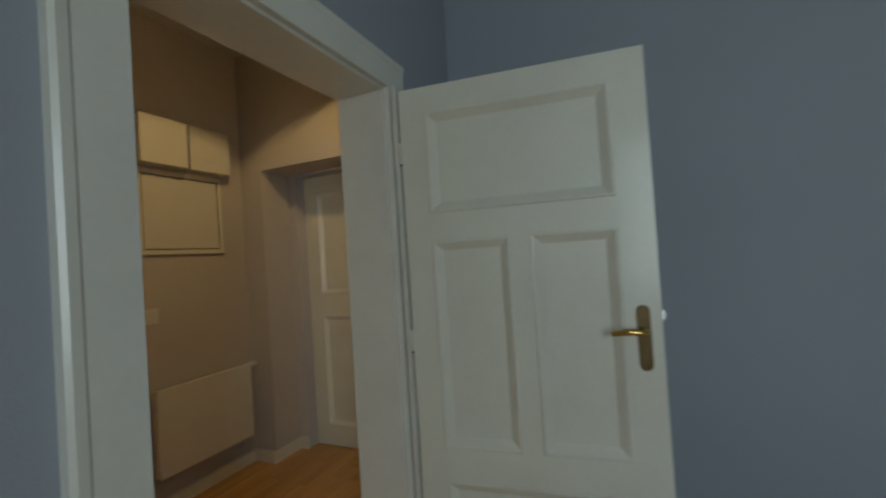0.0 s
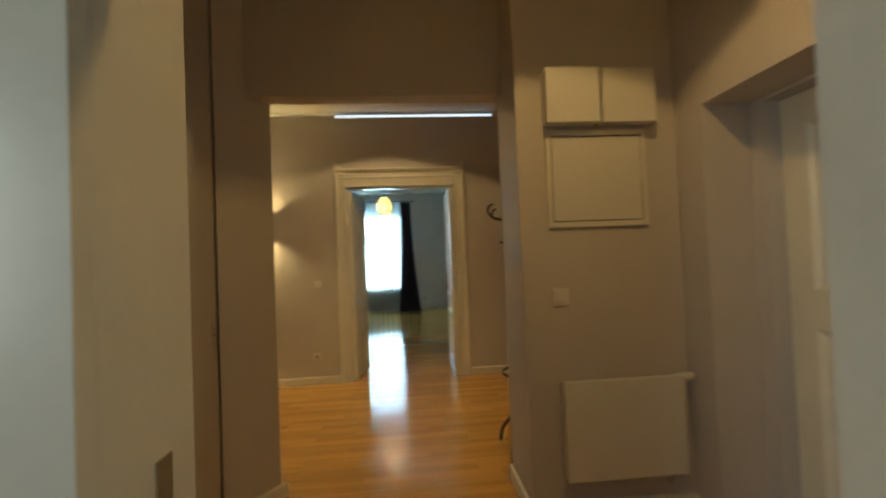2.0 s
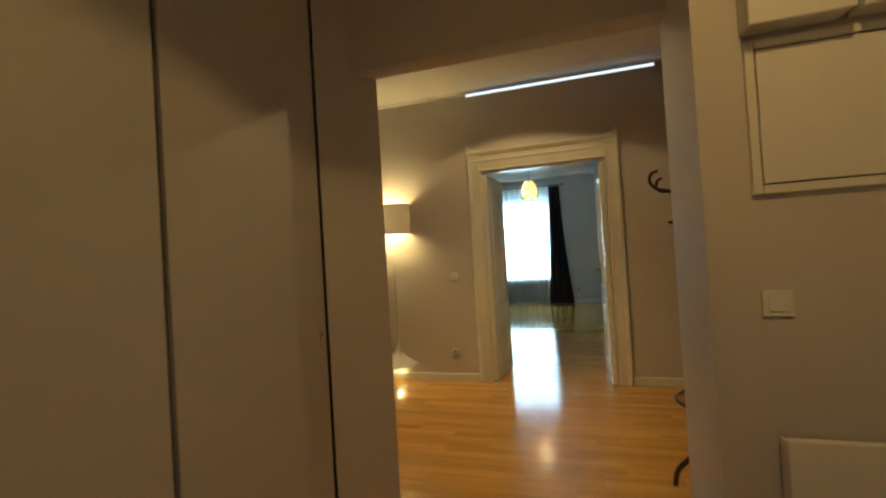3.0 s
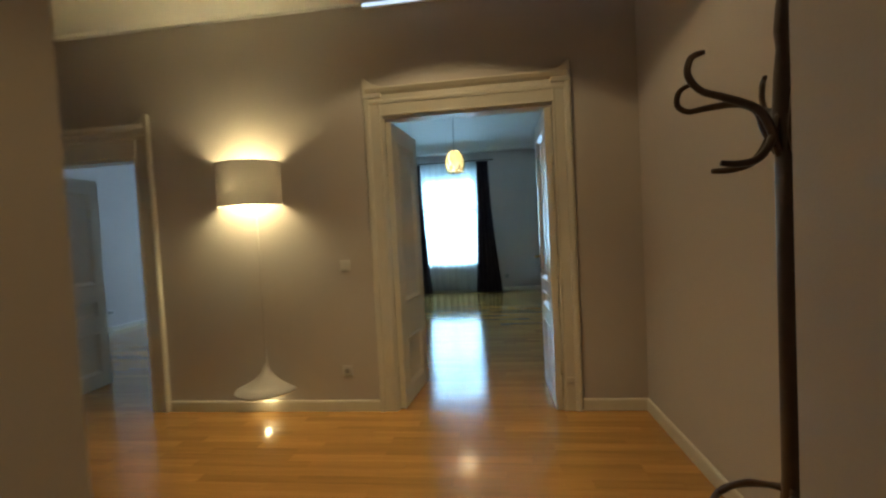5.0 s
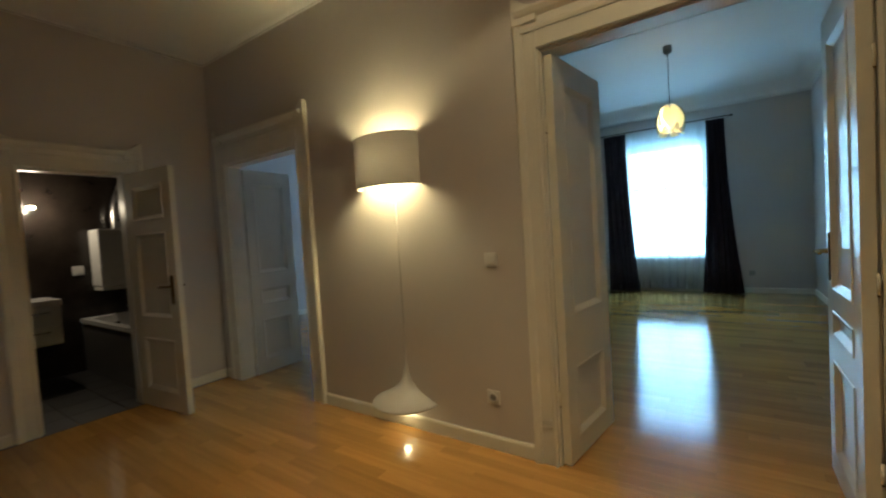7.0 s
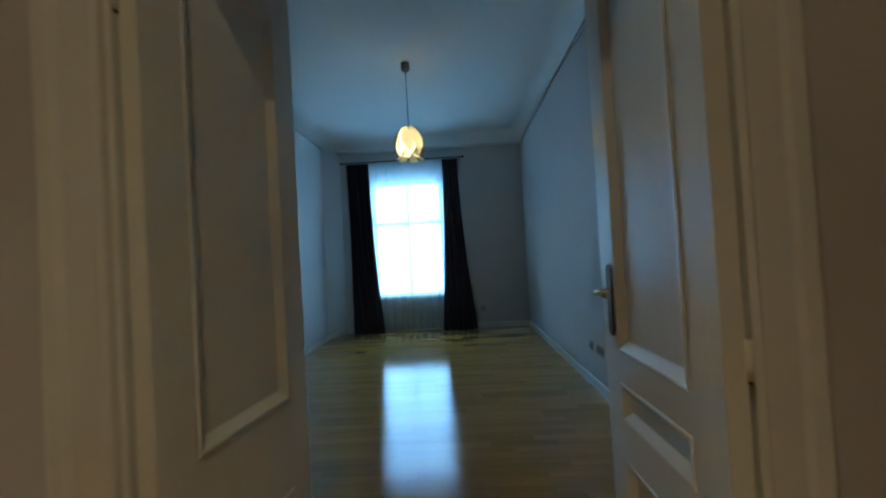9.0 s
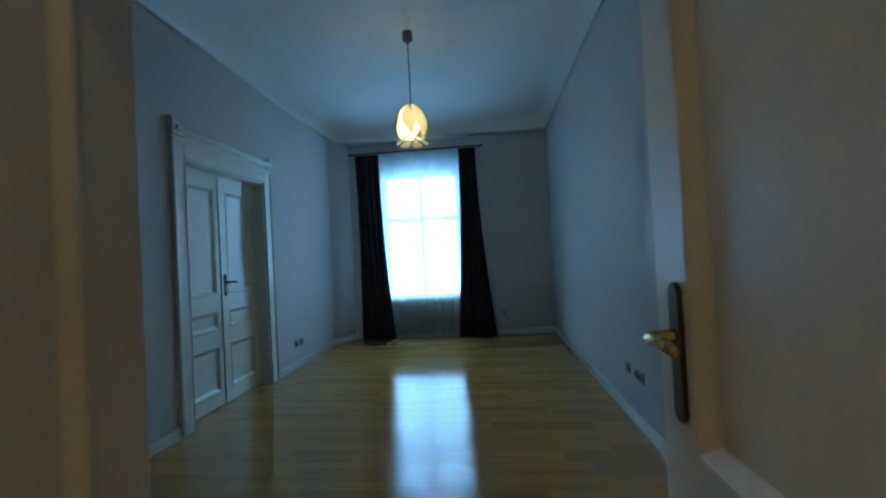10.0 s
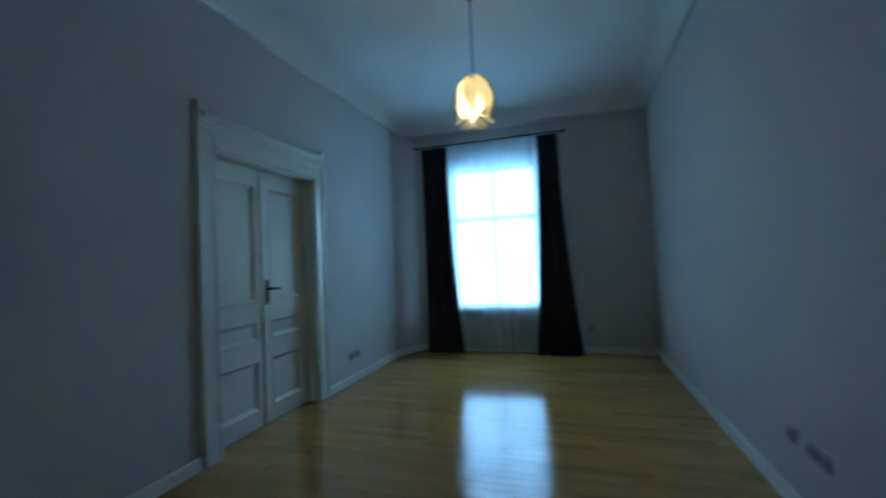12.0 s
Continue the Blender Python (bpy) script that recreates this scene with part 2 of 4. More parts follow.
def mesh_of(bm, name, material, smooth=False):
    me = bpy.data.meshes.new(name)
    bm.to_mesh(me)
    bm.free()
    me.materials.append(material)
    if smooth:
        for p in me.polygons:
            p.use_smooth = True
    return me


def part(name, bm, material, parent, label="", smooth=False, m=None):
    ob = new(name, mesh_of(bm, name, material, smooth))
    ob.parent = parent
    if m is not None:
        ob.matrix_local = m
    if label:
        tagged(ob, label)
    return ob


def thing(name, label, category, m=None, group=""):
    ob = new(name)
    ob.empty_display_size = 0.1
    if m is not None:
        ob.matrix_world = m
    return tagged(ob, label, category, group)


def structure(name, bm, material, label, category, smooth=False):
    ob = new(name, mesh_of(bm, name, material, smooth))
    return tagged(ob, label, category, kind="structure")


def wall_x(name, y0, y1, x0, x1, z1, holes, material, label, z0=0.0):
    """A wall along x with rectangular openings (xa, xb, za, zb)."""
    bm = bmesh.new()
    xs = sorted({x0, x1, *[h[0] for h in holes], *[h[1] for h in holes]})
    for a, b in zip(xs, xs[1:]):
        zs = [(z0, z1)]
        for h in holes:
            if h[0] <= a and b <= h[1]:
                zs = [s for p, q in zs for s in ((p, h[2]), (h[3], q)) if s[1] - s[0] > 1e-4]
        for p, q in zs:
            add_box(bm, a, y0, p, b, y1, q)
    bmesh.ops.recalc_face_normals(bm, faces=bm.faces)
    return structure(name, bm, material, label, "wall")


def wall_y(name, x0, x1, y0, y1, z1, holes, material, label, z0=0.0):
    bm = bmesh.new()
    ys = sorted({y0, y1, *[h[0] for h in holes], *[h[1] for h in holes]})
    for a, b in zip(ys, ys[1:]):
        zs = [(z0, z1)]
        for h in holes:
            if h[0] <= a and b <= h[1]:
                zs = [s for p, q in zs for s in ((p, h[2]), (h[3], q)) if s[1] - s[0] > 1e-4]
        for p, q in zs:
            add_box(bm, x0, a, p, x1, b, q)
    bmesh.ops.recalc_face_normals(bm, faces=bm.faces)
    return structure(name, bm, material, label, "wall")


# ---- large structure ----
GREY = "light grey painted plaster wall"
wall_x("wall_hall_north", 0.0, 0.12, -5.0, 1.91, 3.3, [(0.0, 1.185, 0, 2.12), (-2.98, -1.95, 0, 1.97)], WALL, GREY + " with two doorways")
wall_y("wall_hall_east", 1.75, 1.87, -2.2, -0.001, 3.0, [], WALL, GREY)
wall_y("wall_hall_west", -3.36, -3.24, -2.32, -0.001, 3.0, [(-1.32, -0.70, 0, 1.87)], WALL, GREY + " with the bathroom doorway")
wall_x("wall_hall_south", -2.32, -2.2, -3.24, -0.30, 3.0, [], WALL, GREY)
prism(bm := bmesh.new(), [(-0.30, -2.45), (-0.10, -2.2), (-0.30, -2.2)], lambda x, y: (x, y, 0.0), lambda x, y: (x, y, 2.95))
structure("wall_passage_west", bm, WALL, "grey plastered splayed pier beside the wardrobe", "wall")
wall_x("wall_passage_header", -2.32, -2.2, -0.2995, 1.2195, 3.0, [], WALL, GREY + ", lintel over the passage", z0=2.225)
wall_x("wall_radiator", -2.6, -2.2, 1.22, 2.42, 3.0, [], WALL, GREY + " behind the radiator")
wall_x("wall_start_room_north", -4.27, -4.171, -2.32, 2.6, 3.3, [(0.368, 1.275, 0, 1.955)], WALLB, "blue-grey painted plaster wall with a doorway")
wall_x("wall_hallway_south", -4.17, -4.07, -2.32, 2.6, 3.3, [(0.368, 1.275, 0, 1.955)], WALL, GREY + " with a doorway")
wall_y("wall_start_room_east", 1.92, 2.04, -7.7, -4.271, 3.3, [], WALLB, "blue-grey painted plaster wall")
# Opening is added out of view, only for the start room's area lamp.
wall_y("wall_start_room_west", -2.32, -2.2, -7.7, -4.271, 3.3, [(-7.25, -5.95, 0.75, 2.45)], WALLB, "blue-grey painted plaster wall with an added unseen window opening")
wall_x("wall_start_room_south", -7.82, -7.7, -2.32, 2.04, 3.3, [], WALLB, "blue-grey painted plaster wall")
wall_y("wall_hallway_west", -1.02, -0.9, -4.069, -2.32, 3.0, [], WALL, GREY)
wall_y("wall_living_west", -1.57, -1.39, 0.121, 6.029, 3.3, [(2.72, 3.83, 0, 2.03)], WALL, GREY + " with a double doorway")
wall_y("wall_living_east", 1.79, 1.91, 0.121, 6.029, 3.3, [], WALL, GREY)
wall_x("wall_living_north", 6.03, 6.40, -1.57, 1.91, 3.3, [(-0.80, 0.56, 0.56, 2.64)], WALL, GREY + " with the window opening")
wall_y("wall_side_room_west", -5.42, -5.30, 0.121, 6.029, 3.3, [], WALL, GREY)
wall_x("wall_side_room_north", 6.03, 6.40, -5.42, -1.571, 3.3, [(-3.9, -2.7, 0.6, 2.5)], WALL, GREY + " with a window opening")
prism(bm := bmesh.new(), [(-1.389, 5.62), (-1.389, 6.029), (-1.20, 6.029)], lambda x, y: (x, y, 0.0), lambda x, y: (x, y, 2.972))
structure("wall_living_corner", bm, WALL, "grey plastered chamfered corner of the room", "wall")


wall_y("wall_entrance", 2.06, 2.30, -4.069, -2.601, 3.0, [(-3.93, -2.79, 0, 1.985)], WALL, GREY + " with a square entrance recess")
wall_y("wall_entrance_back", 2.301, 2.42, -4.069, -2.601, 3.0, [(-3.86, -2.86, 0, 1.97)], WALL, GREY + " round the entrance door")

structure("ceiling_hall", box(-3.4, -2.25, 2.96, 1.9, 0.0, 3.06), WALLC, "white painted ceiling of the hall", "ceiling")
structure("ceiling_hallway", box(-1.0, -4.1, 2.82, 2.44, -2.29, 2.92), WALLC, "white painted ceiling of the hallway", "ceiling")
structure("ceiling_living", box(-1.6, 0.05, 3.20, 1.95, 6.2, 3.3), WALLC, "white painted ceiling of the room", "ceiling")
structure("ceiling_start_room", box(-2.3, -7.8, 3.20, 2.0, -4.2, 3.3), WALLC, "white painted ceiling", "ceiling")
structure("ceiling_side_room", box(-5.4, 0.05, 3.20, -1.5, 6.2, 3.3), WALLC, "white painted ceiling", "ceiling")
structure("ceiling_bathroom", box(-5.2, -2.3, 2.40, -3.3, 0.1, 2.5), BTILE, "dark ceiling of the bathroom", "ceiling")
structure("subfloor", box(-5.6, -7.9, -0.10, 2.7, 6.5, -0.016), SUB, "floor slab", "floor")


def cove(name, run, drop, inset, segs=8):
    """A concave cove from wall to ceiling round a rectangle (x0, y0, x1, y1, ztop)."""
    x0, y0, x1, y1, zt = run
    bm = bmesh.new()
    prof = [(0.0, -drop - 0.012), (0.008, -drop - 0.012), (0.008, -drop)]
    for k in range(segs + 1):
        t = math.pi / 2 * k / segs
        prof.append((0.008 + (inset - 0.008) * (1 - math.cos(t)), -drop + drop * math.sin(t) - 0.001))
    rings = [[bm.verts.new(p) for p in ((x0 + u, y0 + u, zt + v), (x1 - u, y0 + u, zt + v), (x1 - u, y1 - u, zt + v), (x0 + u, y1 - u, zt + v))] for u, v in prof]
    for a, b in zip(rings, rings[1:]):
        for k in range(4):
            bm.faces.new((a[k], a[(k + 1) % 4], b[(k + 1) % 4], b[k]))
    bmesh.ops.recalc_face_normals(bm, faces=bm.faces)
    return structure(name, bm, WALLC, "white plaster cove moulding under the ceiling", "moulding", True)


cove("trim_cove_living", (-1.388, 0.122, 1.788, 6.028, 3.20), 0.22, 0.17)
cove("trim_cove_hall", (-3.238, -2.198, 1.748, -0.002, 2.96), 0.03, 0.035, 3)


def baseboard(pts, label="white painted baseboard", closed=False):
    """A skirting along a floor line; the wall is to the left of the line."""
    bm = bmesh.new()
    prof = [(0.0, 0.0), (0.016, 0.0), (0.016, 0.068), (0.012, 0.078), (0.0, 0.080)]
    ps = [Vector((*p, 0)) for p in pts]
    rows = []
    for i, p in enumerate(ps):
        d0 = (p - ps[i - 1]).normalized() if i else (ps[1] - p).normalized()
        d1 = (ps[i + 1] - p).normalized() if i < len(ps) - 1 else d0
        n0, n1 = Vector((d0.y, -d0.x, 0)), Vector((d1.y, -d1.x, 0))
        nn = (n0 + n1).normalized()
        nn /= max(0.3, nn.dot(n0))
        rows.append([bm.verts.new(p + nn * u + Vector((0, 0, v))) for u, v in prof])
    for a, b in zip(rows, rows[1:]):
        for k in range(len(prof) - 1):
            bm.faces.new((a[k], b[k], b[k + 1], a[k + 1]))
    bm.faces.new(rows[0])
    bm.faces.new(rows[-1][::-1])
    bmesh.ops.recalc_face_normals(bm, faces=bm.faces)
    return structure("baseboard", bm, TRIM, label, "baseboard")


baseboard([(-1.80, -0.001), (-0.126, -0.001)])
baseboard([(1.311, -0.001), (1.749, -0.001), (1.749, -2.199), (1.219, -2.199), (1.219, -2.601), (2.059, -2.601), (2.059, -2.779), (2.299, -2.779), (2.299, -2.86)])
baseboard([(-3.239, -2.199), (-3.239, -1.46)])
baseboard([(-3.239, -0.56), (-3.239, -0.001), (-3.12, -0.001)])
baseboard([(-0.299, -2.449), (-0.10, -2.199), (-3.239, -2.199)])
baseboard([(-1.389, 0.121), (-1.389, 2.57)])
baseboard([(-1.389, 3.97), (-1.389, 5.62), (-1.20, 6.029), (1.789, 6.029), (1.789, 0.121), (1.312, 0.121)])
baseboard([(-1.571, 6.029), (-1.571, 0.13)])
baseboard([(-5.299, 0.13), (-5.299, 6.029), (-1.571, 6.029)])
baseboard([(1.42, -4.271), (1.919, -4.271), (1.919, -7.699)])
baseboard([(-2.199, -4.271), (0.27, -4.271)])


# ---- doorway casings ----
def casing(name, w, h, cw, depth, m, head=0.28, ears=True, label="white painted moulded door casing with raised corner ears"):
    ob = thing(name, label, "door frame", m)
    ob["kind"] = "structure"
    # Left-hand lip of the plain casing, shaped to fit the camera's view.
    lip = 0.0 if ears else 0.037

    def profile(i, c):
        if ears:
            return [(0, 0), (0, 0.020), (0.012, 0.024), (0.022, 0.018), (c - 0.045, 0.018), (c - 0.036, 0.030), (c - 0.012, 0.034), (c, 0.026), (c, 0)]
        return [(i, 0), (i, 0.022), (c - 0.03, 0.024), (c - 0.024, 0.028), (c - 0.008, 0.030), (c, 0.024), (c, 0)]

    for s, x in ((-1, 0.0), (1, w)):
        prof = profile(-lip, cw - lip) if s < 0 else profile(0, cw)
        bm = prism(bmesh.new(), prof, lambda u, v: (x + s * u, -v, 0.0), lambda u, v: (x + s * u, -v, h + (head - 0.14 if ears else 0)))
        post = part("side_casing", bm, TRIM, ob)
        bm = bmesh.new()
        for k in range(3 if ears else 0):
            add_box(bm, min(x + s * 0.02, x + s * (cw - 0.045)), -0.024, 0.19 + 0.018 * k, max(x + s * 0.02, x + s * (cw - 0.045)), -0.0175, 0.198 + 0.018 * k)
        if ears:
            part("plinth_groove", bm, TRIM, post)
    top = h + head - 0.14 if ears else h + cw
    if ears:
        part("head_casing", box(-0.001, -0.019, h, w + 0.001, -0.0005, top - 0.002, 0.002), TRIM, ob)
    else:
        part("head_casing", prism(bmesh.new(), profile(0, cw), lambda u, v: (lip - cw, -v, h + u + 0.0005), lambda u, v: (w + cw, -v, h + u + 0.0005)), TRIM, ob)
    if ears:
        part("head_bead", box(-0.01, -0.030, h + 0.005, w + 0.01, -0.0192, h + 0.022, 0.004), TRIM, ob)
    if ears:
        e = cw
        z = top
        bm = prism(bmesh.new(), [(0, 0), (-0.026, 0), (-0.030, 0.018), (-0.022, 0.03), (-0.022, 0.062), (-0.045, 0.078), (-0.062, 0.098), (-0.062, 0.108), (-0.03, 0.116), (0, 0.116)],
                   lambda v, q: (-e * 0.80, v, z + q - 0.045), lambda v, q: (w + e * 0.80, v, z + q - 0.045))
        part("cornice", bm, TRIM, ob)
        for s, x in ((-1, 0.0), (1, w)):
            zt = z - 0.004
            pts = [(x + s * e, zt), (x + s * e, zt + 0.135), (x + s * (e - 0.018), zt + 0.142), (x + s * (e - 0.045), zt + 0.115), (x + s * (e - 0.075), zt + 0.092), (x + s * (e - 0.13), zt + 0.076), (x + s * (e - 0.13), zt)]
            bm = prism(bmesh.new(), pts, lambda u, q: (u, -0.0005, q), lambda u, q: (u, -0.038, q))
            bmesh.ops.bevel(bm, geom=[ed for ed in bm.edges], offset=0.003, segments=1, affect='EDGES')
            part("ear", bm, TRIM, ob)
    t = 0.012
    for bm in (box(0.0005, -0.002, 0, t, depth, h, 0.002), box(w - t, -0.002, 0, w - 0.0005, depth, h, 0.002), box(t + 0.0005, -0.002, h - t, w - t - 0.0005, depth, h - 0.0005, 0.002)):
        part("lining", bm, TRIM, ob)
    return ob


casing("door_frame_living", 1.185, 2.12, 0.125, 0.118, pose(0, 0, 0), head=0.28)
casing("door_frame_living_inside", 1.185, 2.12, 0.125, -0.002, pose(1.185, 0.12, 0, 0, 0, 180), head=0.28)
casing("door_frame_side_room", 1.03, 1.97, 0.14, 0.118, pose(-2.98, 0, 0), head=0.33)
casing("door_frame_bathroom", 0.62, 1.87, 0.13, 0.118, pose(-3.24, -1.32, 0, 0, 0, 90), head=0.26)
casing("door_frame_living_west", 1.11, 2.03, 0.145, 0.17, pose(-1.39, 2.72, 0, 0, 0, 90), head=0.29)
df = casing("door_frame_start_room", 0.907, 1.955, 0.115, 0.199, pose(0.368, -4.27, 0), ears=False, label="white painted moulded door casing")

# Backs the casing lip, placed to fit the camera's view of the edge.
part("door_stop", box(0.0122, 0.0005, 0.0, 0.0365, 0.030, 1.94, 0.003), TRIM, df)
part("hinge_jamb", box(0.9075, -0.048, 0.0, 0.945, -0.0305, 1.955, 0.004), TRIM, df)
part("strike_plate", box(0.0122, 0.115, 0.96, 0.0145, 0.145, 1.10, 0.0005), STEEL, df, "steel strike plate")


# ---- doors ----
def leaf(name, w, h, panels, label, m, t=0.042, category="door", group=""):
    """A framed leaf hinged at x = 0, with recessed fields (xa, xb, za, zb) on both faces."""
    ob = thing(name, label, category, m, group)
    bm = bmesh.new()
    z0 = 0.008
    xs = sorted({0.0, w, *[p[0] for p in panels], *[p[1] for p in panels]})
    for a, b in zip(xs, xs[1:]):
        zs = [(z0, h)]
        for p in panels:
            if p[0] <= a and b <= p[1]:
                zs = [s for q, r in zs for s in (((q, p[2]), (p[3], r)) if q < p[3] and p[2] < r else ((q, r),)) if s[1] - s[0] > 1e-4]
        for q, r in zs:
            add_box(bm, a, -t / 2, q, b, t / 2, r)
    part("frame", bm, DOORW, ob)
    for xa, xb, za, zb in panels:
        bm = bmesh.new()
        for s in (-1, 1):
            loops = []
            for inset, y in ((0.0, t / 2 + 0.001), (0.004, t / 2 + 0.005), (0.011, t / 2 + 0.004), (0.034, t / 2 - 0.013), (0.038, t / 2 - 0.015)):
                loops.append([bm.verts.new((x, s * y, z)) for x, z in ((xa + inset, za + inset), (xb - inset, za + inset), (xb - inset, zb - inset), (xa + inset, zb - inset))])
            for a, b in zip(loops, loops[1:]):
                for k in range(4):
                    bm.faces.new((a[k], a[(k + 1) % 4], b[(k + 1) % 4], b[k]))
            bm.faces.new(loops[-1])
        bmesh.ops.recalc_face_normals(bm, faces=bm.faces)
        part("panel", bm, DOORW, ob)
    return ob


def handle(parent, x, z, t, toward, plate, lever, sides=(-1, 1), tall=0.22):
    """A lever on a long plate; toward is the sign of x in which the lever points."""
    for s in sides:
        y = s * t / 2
        lo, hi, r = z - tall * 0.62 + 0.019, z + tall * 0.38 - 0.019, 0.019
        rim = [(x + r * math.cos(math.pi * k / 8), hi + r * math.sin(math.pi * k / 8)) for k in range(9)] + [(x - r * math.cos(math.pi * k / 8), lo - r * math.sin(math.pi * k / 8)) for k in range(9)]
        bm = prism(bmesh.new(), rim, lambda u, q: (u, y, q), lambda u, q: (u, y + s * 0.007, q))
        bmesh.ops.bevel(bm, geom=[e for e in bm.edges if all(abs(v.co.y - y) > 0.006 for v in e.verts)], offset=0.0025, segments=2, affect='EDGES')
        pl = part("handle_plate", bm, plate, parent, "long metal backplate")
        bm = tube(bmesh.new(), [(x, y + s * 0.006, z), (x, y + s * 0.035, z), (x + toward * 0.012, y + s * 0.05, z), (x + toward * 0.05, y + s * 0.052, z + 0.003), (x + toward * 0.098, y + s * 0.047, z - 0.004)],
                  [0.011, 0.009, 0.009, 0.010, 0.007], 10)
        part("lever", bm, lever, pl, "curved metal lever", True)


def hinges(parent, t, zs, side):
    for z in zs:
        part("hinge", lathe(bmesh.new(), [(0.0, z - 0.038), (0.006, z - 0.036), (0.006, z + 0.036), (0.0, z + 0.038)], 10, centre=(-0.004, side * (t / 2 + 0.002))), DOORW, parent, "small painted hinge", True)
        part("hinge_pin", lathe(bmesh.new(), [(0.0, z - 0.044), (0.0045, z - 0.044), (0.0045, z - 0.039), (0.0, z - 0.039)], 8, centre=(-0.004, side * (t / 2 + 0.002))), BRASS, parent)


def tall_panels(w, h):
    a = 0.085
    return [(a, w - a, 0.96, h - 0.12), (a, w - a, 0.66, 0.82), (a, w - a, 0.13, 0.52)]


def low_panels(w, h):
    a = 0.115
    return [(a, w - a, 0.875, h - 0.12), (a, w - a, 0.67, 0.785), (a, w - a, 0.12, 0.56)]


W2 = 0.605
l1 = leaf("double_door_leaf", W2, 2.09, [(0.11, W2 - 0.11, 0.77, 1.97), (0.11, W2 - 0.11, 0.12, 0.50)], "white painted panelled leaf of an open double door", pose(0.038, 0.012, 0, 0, 0, 83), group="double door to the living room")
hinges(l1, 0.042, (0.35, 1.75), 1)
l2 = leaf("double_door_leaf", W2, 2.09, low_panels(W2, 2.09), "white painted panelled leaf of an open double door with brass handle", pose(1.151, -0.020, 0, 0, 0, 90.0), group="double door to the living room")
handle(l2, W2 - 0.075, 1.05, 0.042, -1, BRASS, BRASSL)
hinges(l2, 0.042, (0.30, 0.97, 1.75), -1)

W3 = 0.548
l3 = leaf("double_door_leaf", W3, 2.016, tall_panels(W3, 2.0), "white painted panelled leaf of a closed double door", pose(-1.512, 2.735, 0, 0, 0, 90), group="closed double door")
l4 = leaf("double_door_leaf", W3, 2.016, tall_panels(W3, 2.0), "white painted panelled closed double door leaf with dark metal handle", pose(-1.512, 3.816, 0, 0, 0, -90), group="closed double door")
handle(l4, W3 - 0.045, 1.06, 0.042, -1, BRASS, BRASS, tall=0.2)
part("cover_strip", box(W3 - 0.012, 0.021, 0.01, W3 + 0.022, 0.031, 1.99, 0.003), DOORW, l4)

W4 = 0.50
l5 = leaf("double_door_leaf", W4, 1.94, [(0.08, W4 - 0.08, 0.96, 1.82), (0.08, W4 - 0.08, 0.66, 0.82), (0.08, W4 - 0.08, 0.13, 0.52)], "white painted panelled door leaf standing open", pose(-2.962, 0.13, 0, 0, 0, 92), group="double door to the side room")

W5 = 0.63
l6 = leaf("bathroom_door", W5, 1.86, [(0.10, W5 - 0.10, 1.48, 1.75), (0.10, W5 - 0.10, 0.72, 1.38), (0.10, W5 - 0.10, 0.14, 0.56)], "white painted panelled bathroom door standing open", pose(-3.225, -0.690, 0, 0, 0, 6))
handle(l6, W5 - 0.065, 0.97, 0.042, -1, BRASS, BRASS)

W6 = 0.805
l7 = leaf("room_door", W6, 1.925, [(0.092, 0.70, 1.475, 1.835), (0.092, 0.365, 0.655, 1.38), (0.43, 0.70, 0.655, 1.38), (0.092, 0.70, 0.13, 0.545)], "white painted four-panel door standing open", pose(1.293, -4.330, 0, 0, 0, -83))
handle(l7, W6 - 0.052, 1.06, 0.042, -1, BRASS, BRASSL, tall=0.2)
hinges(l7, 0.042, (0.35, 1.03, 1.70), -1)

part("latch", box(W6 - 0.001, -0.011, 1.02, W6 + 0.002, 0.011, 1.20, 0.0005), STEEL, l7, "steel latch plate")
part("latch_bolt", box(W6 + 0.0015, -0.006, 1.085, W6 + 0.012, 0.006, 1.115, 0.002), STEEL, l7)

l8 = leaf("entrance_door", 0.97, 1.96, [(0.11, 0.44, 1.10, 1.84), (0.53, 0.86, 1.10, 1.84), (0.11, 0.44, 0.15, 0.95), (0.53, 0.86, 0.15, 0.95)], "closed cream painted panelled entrance door", pose(2.40, -3.845, 0, 0, 0, 90), t=0.05)

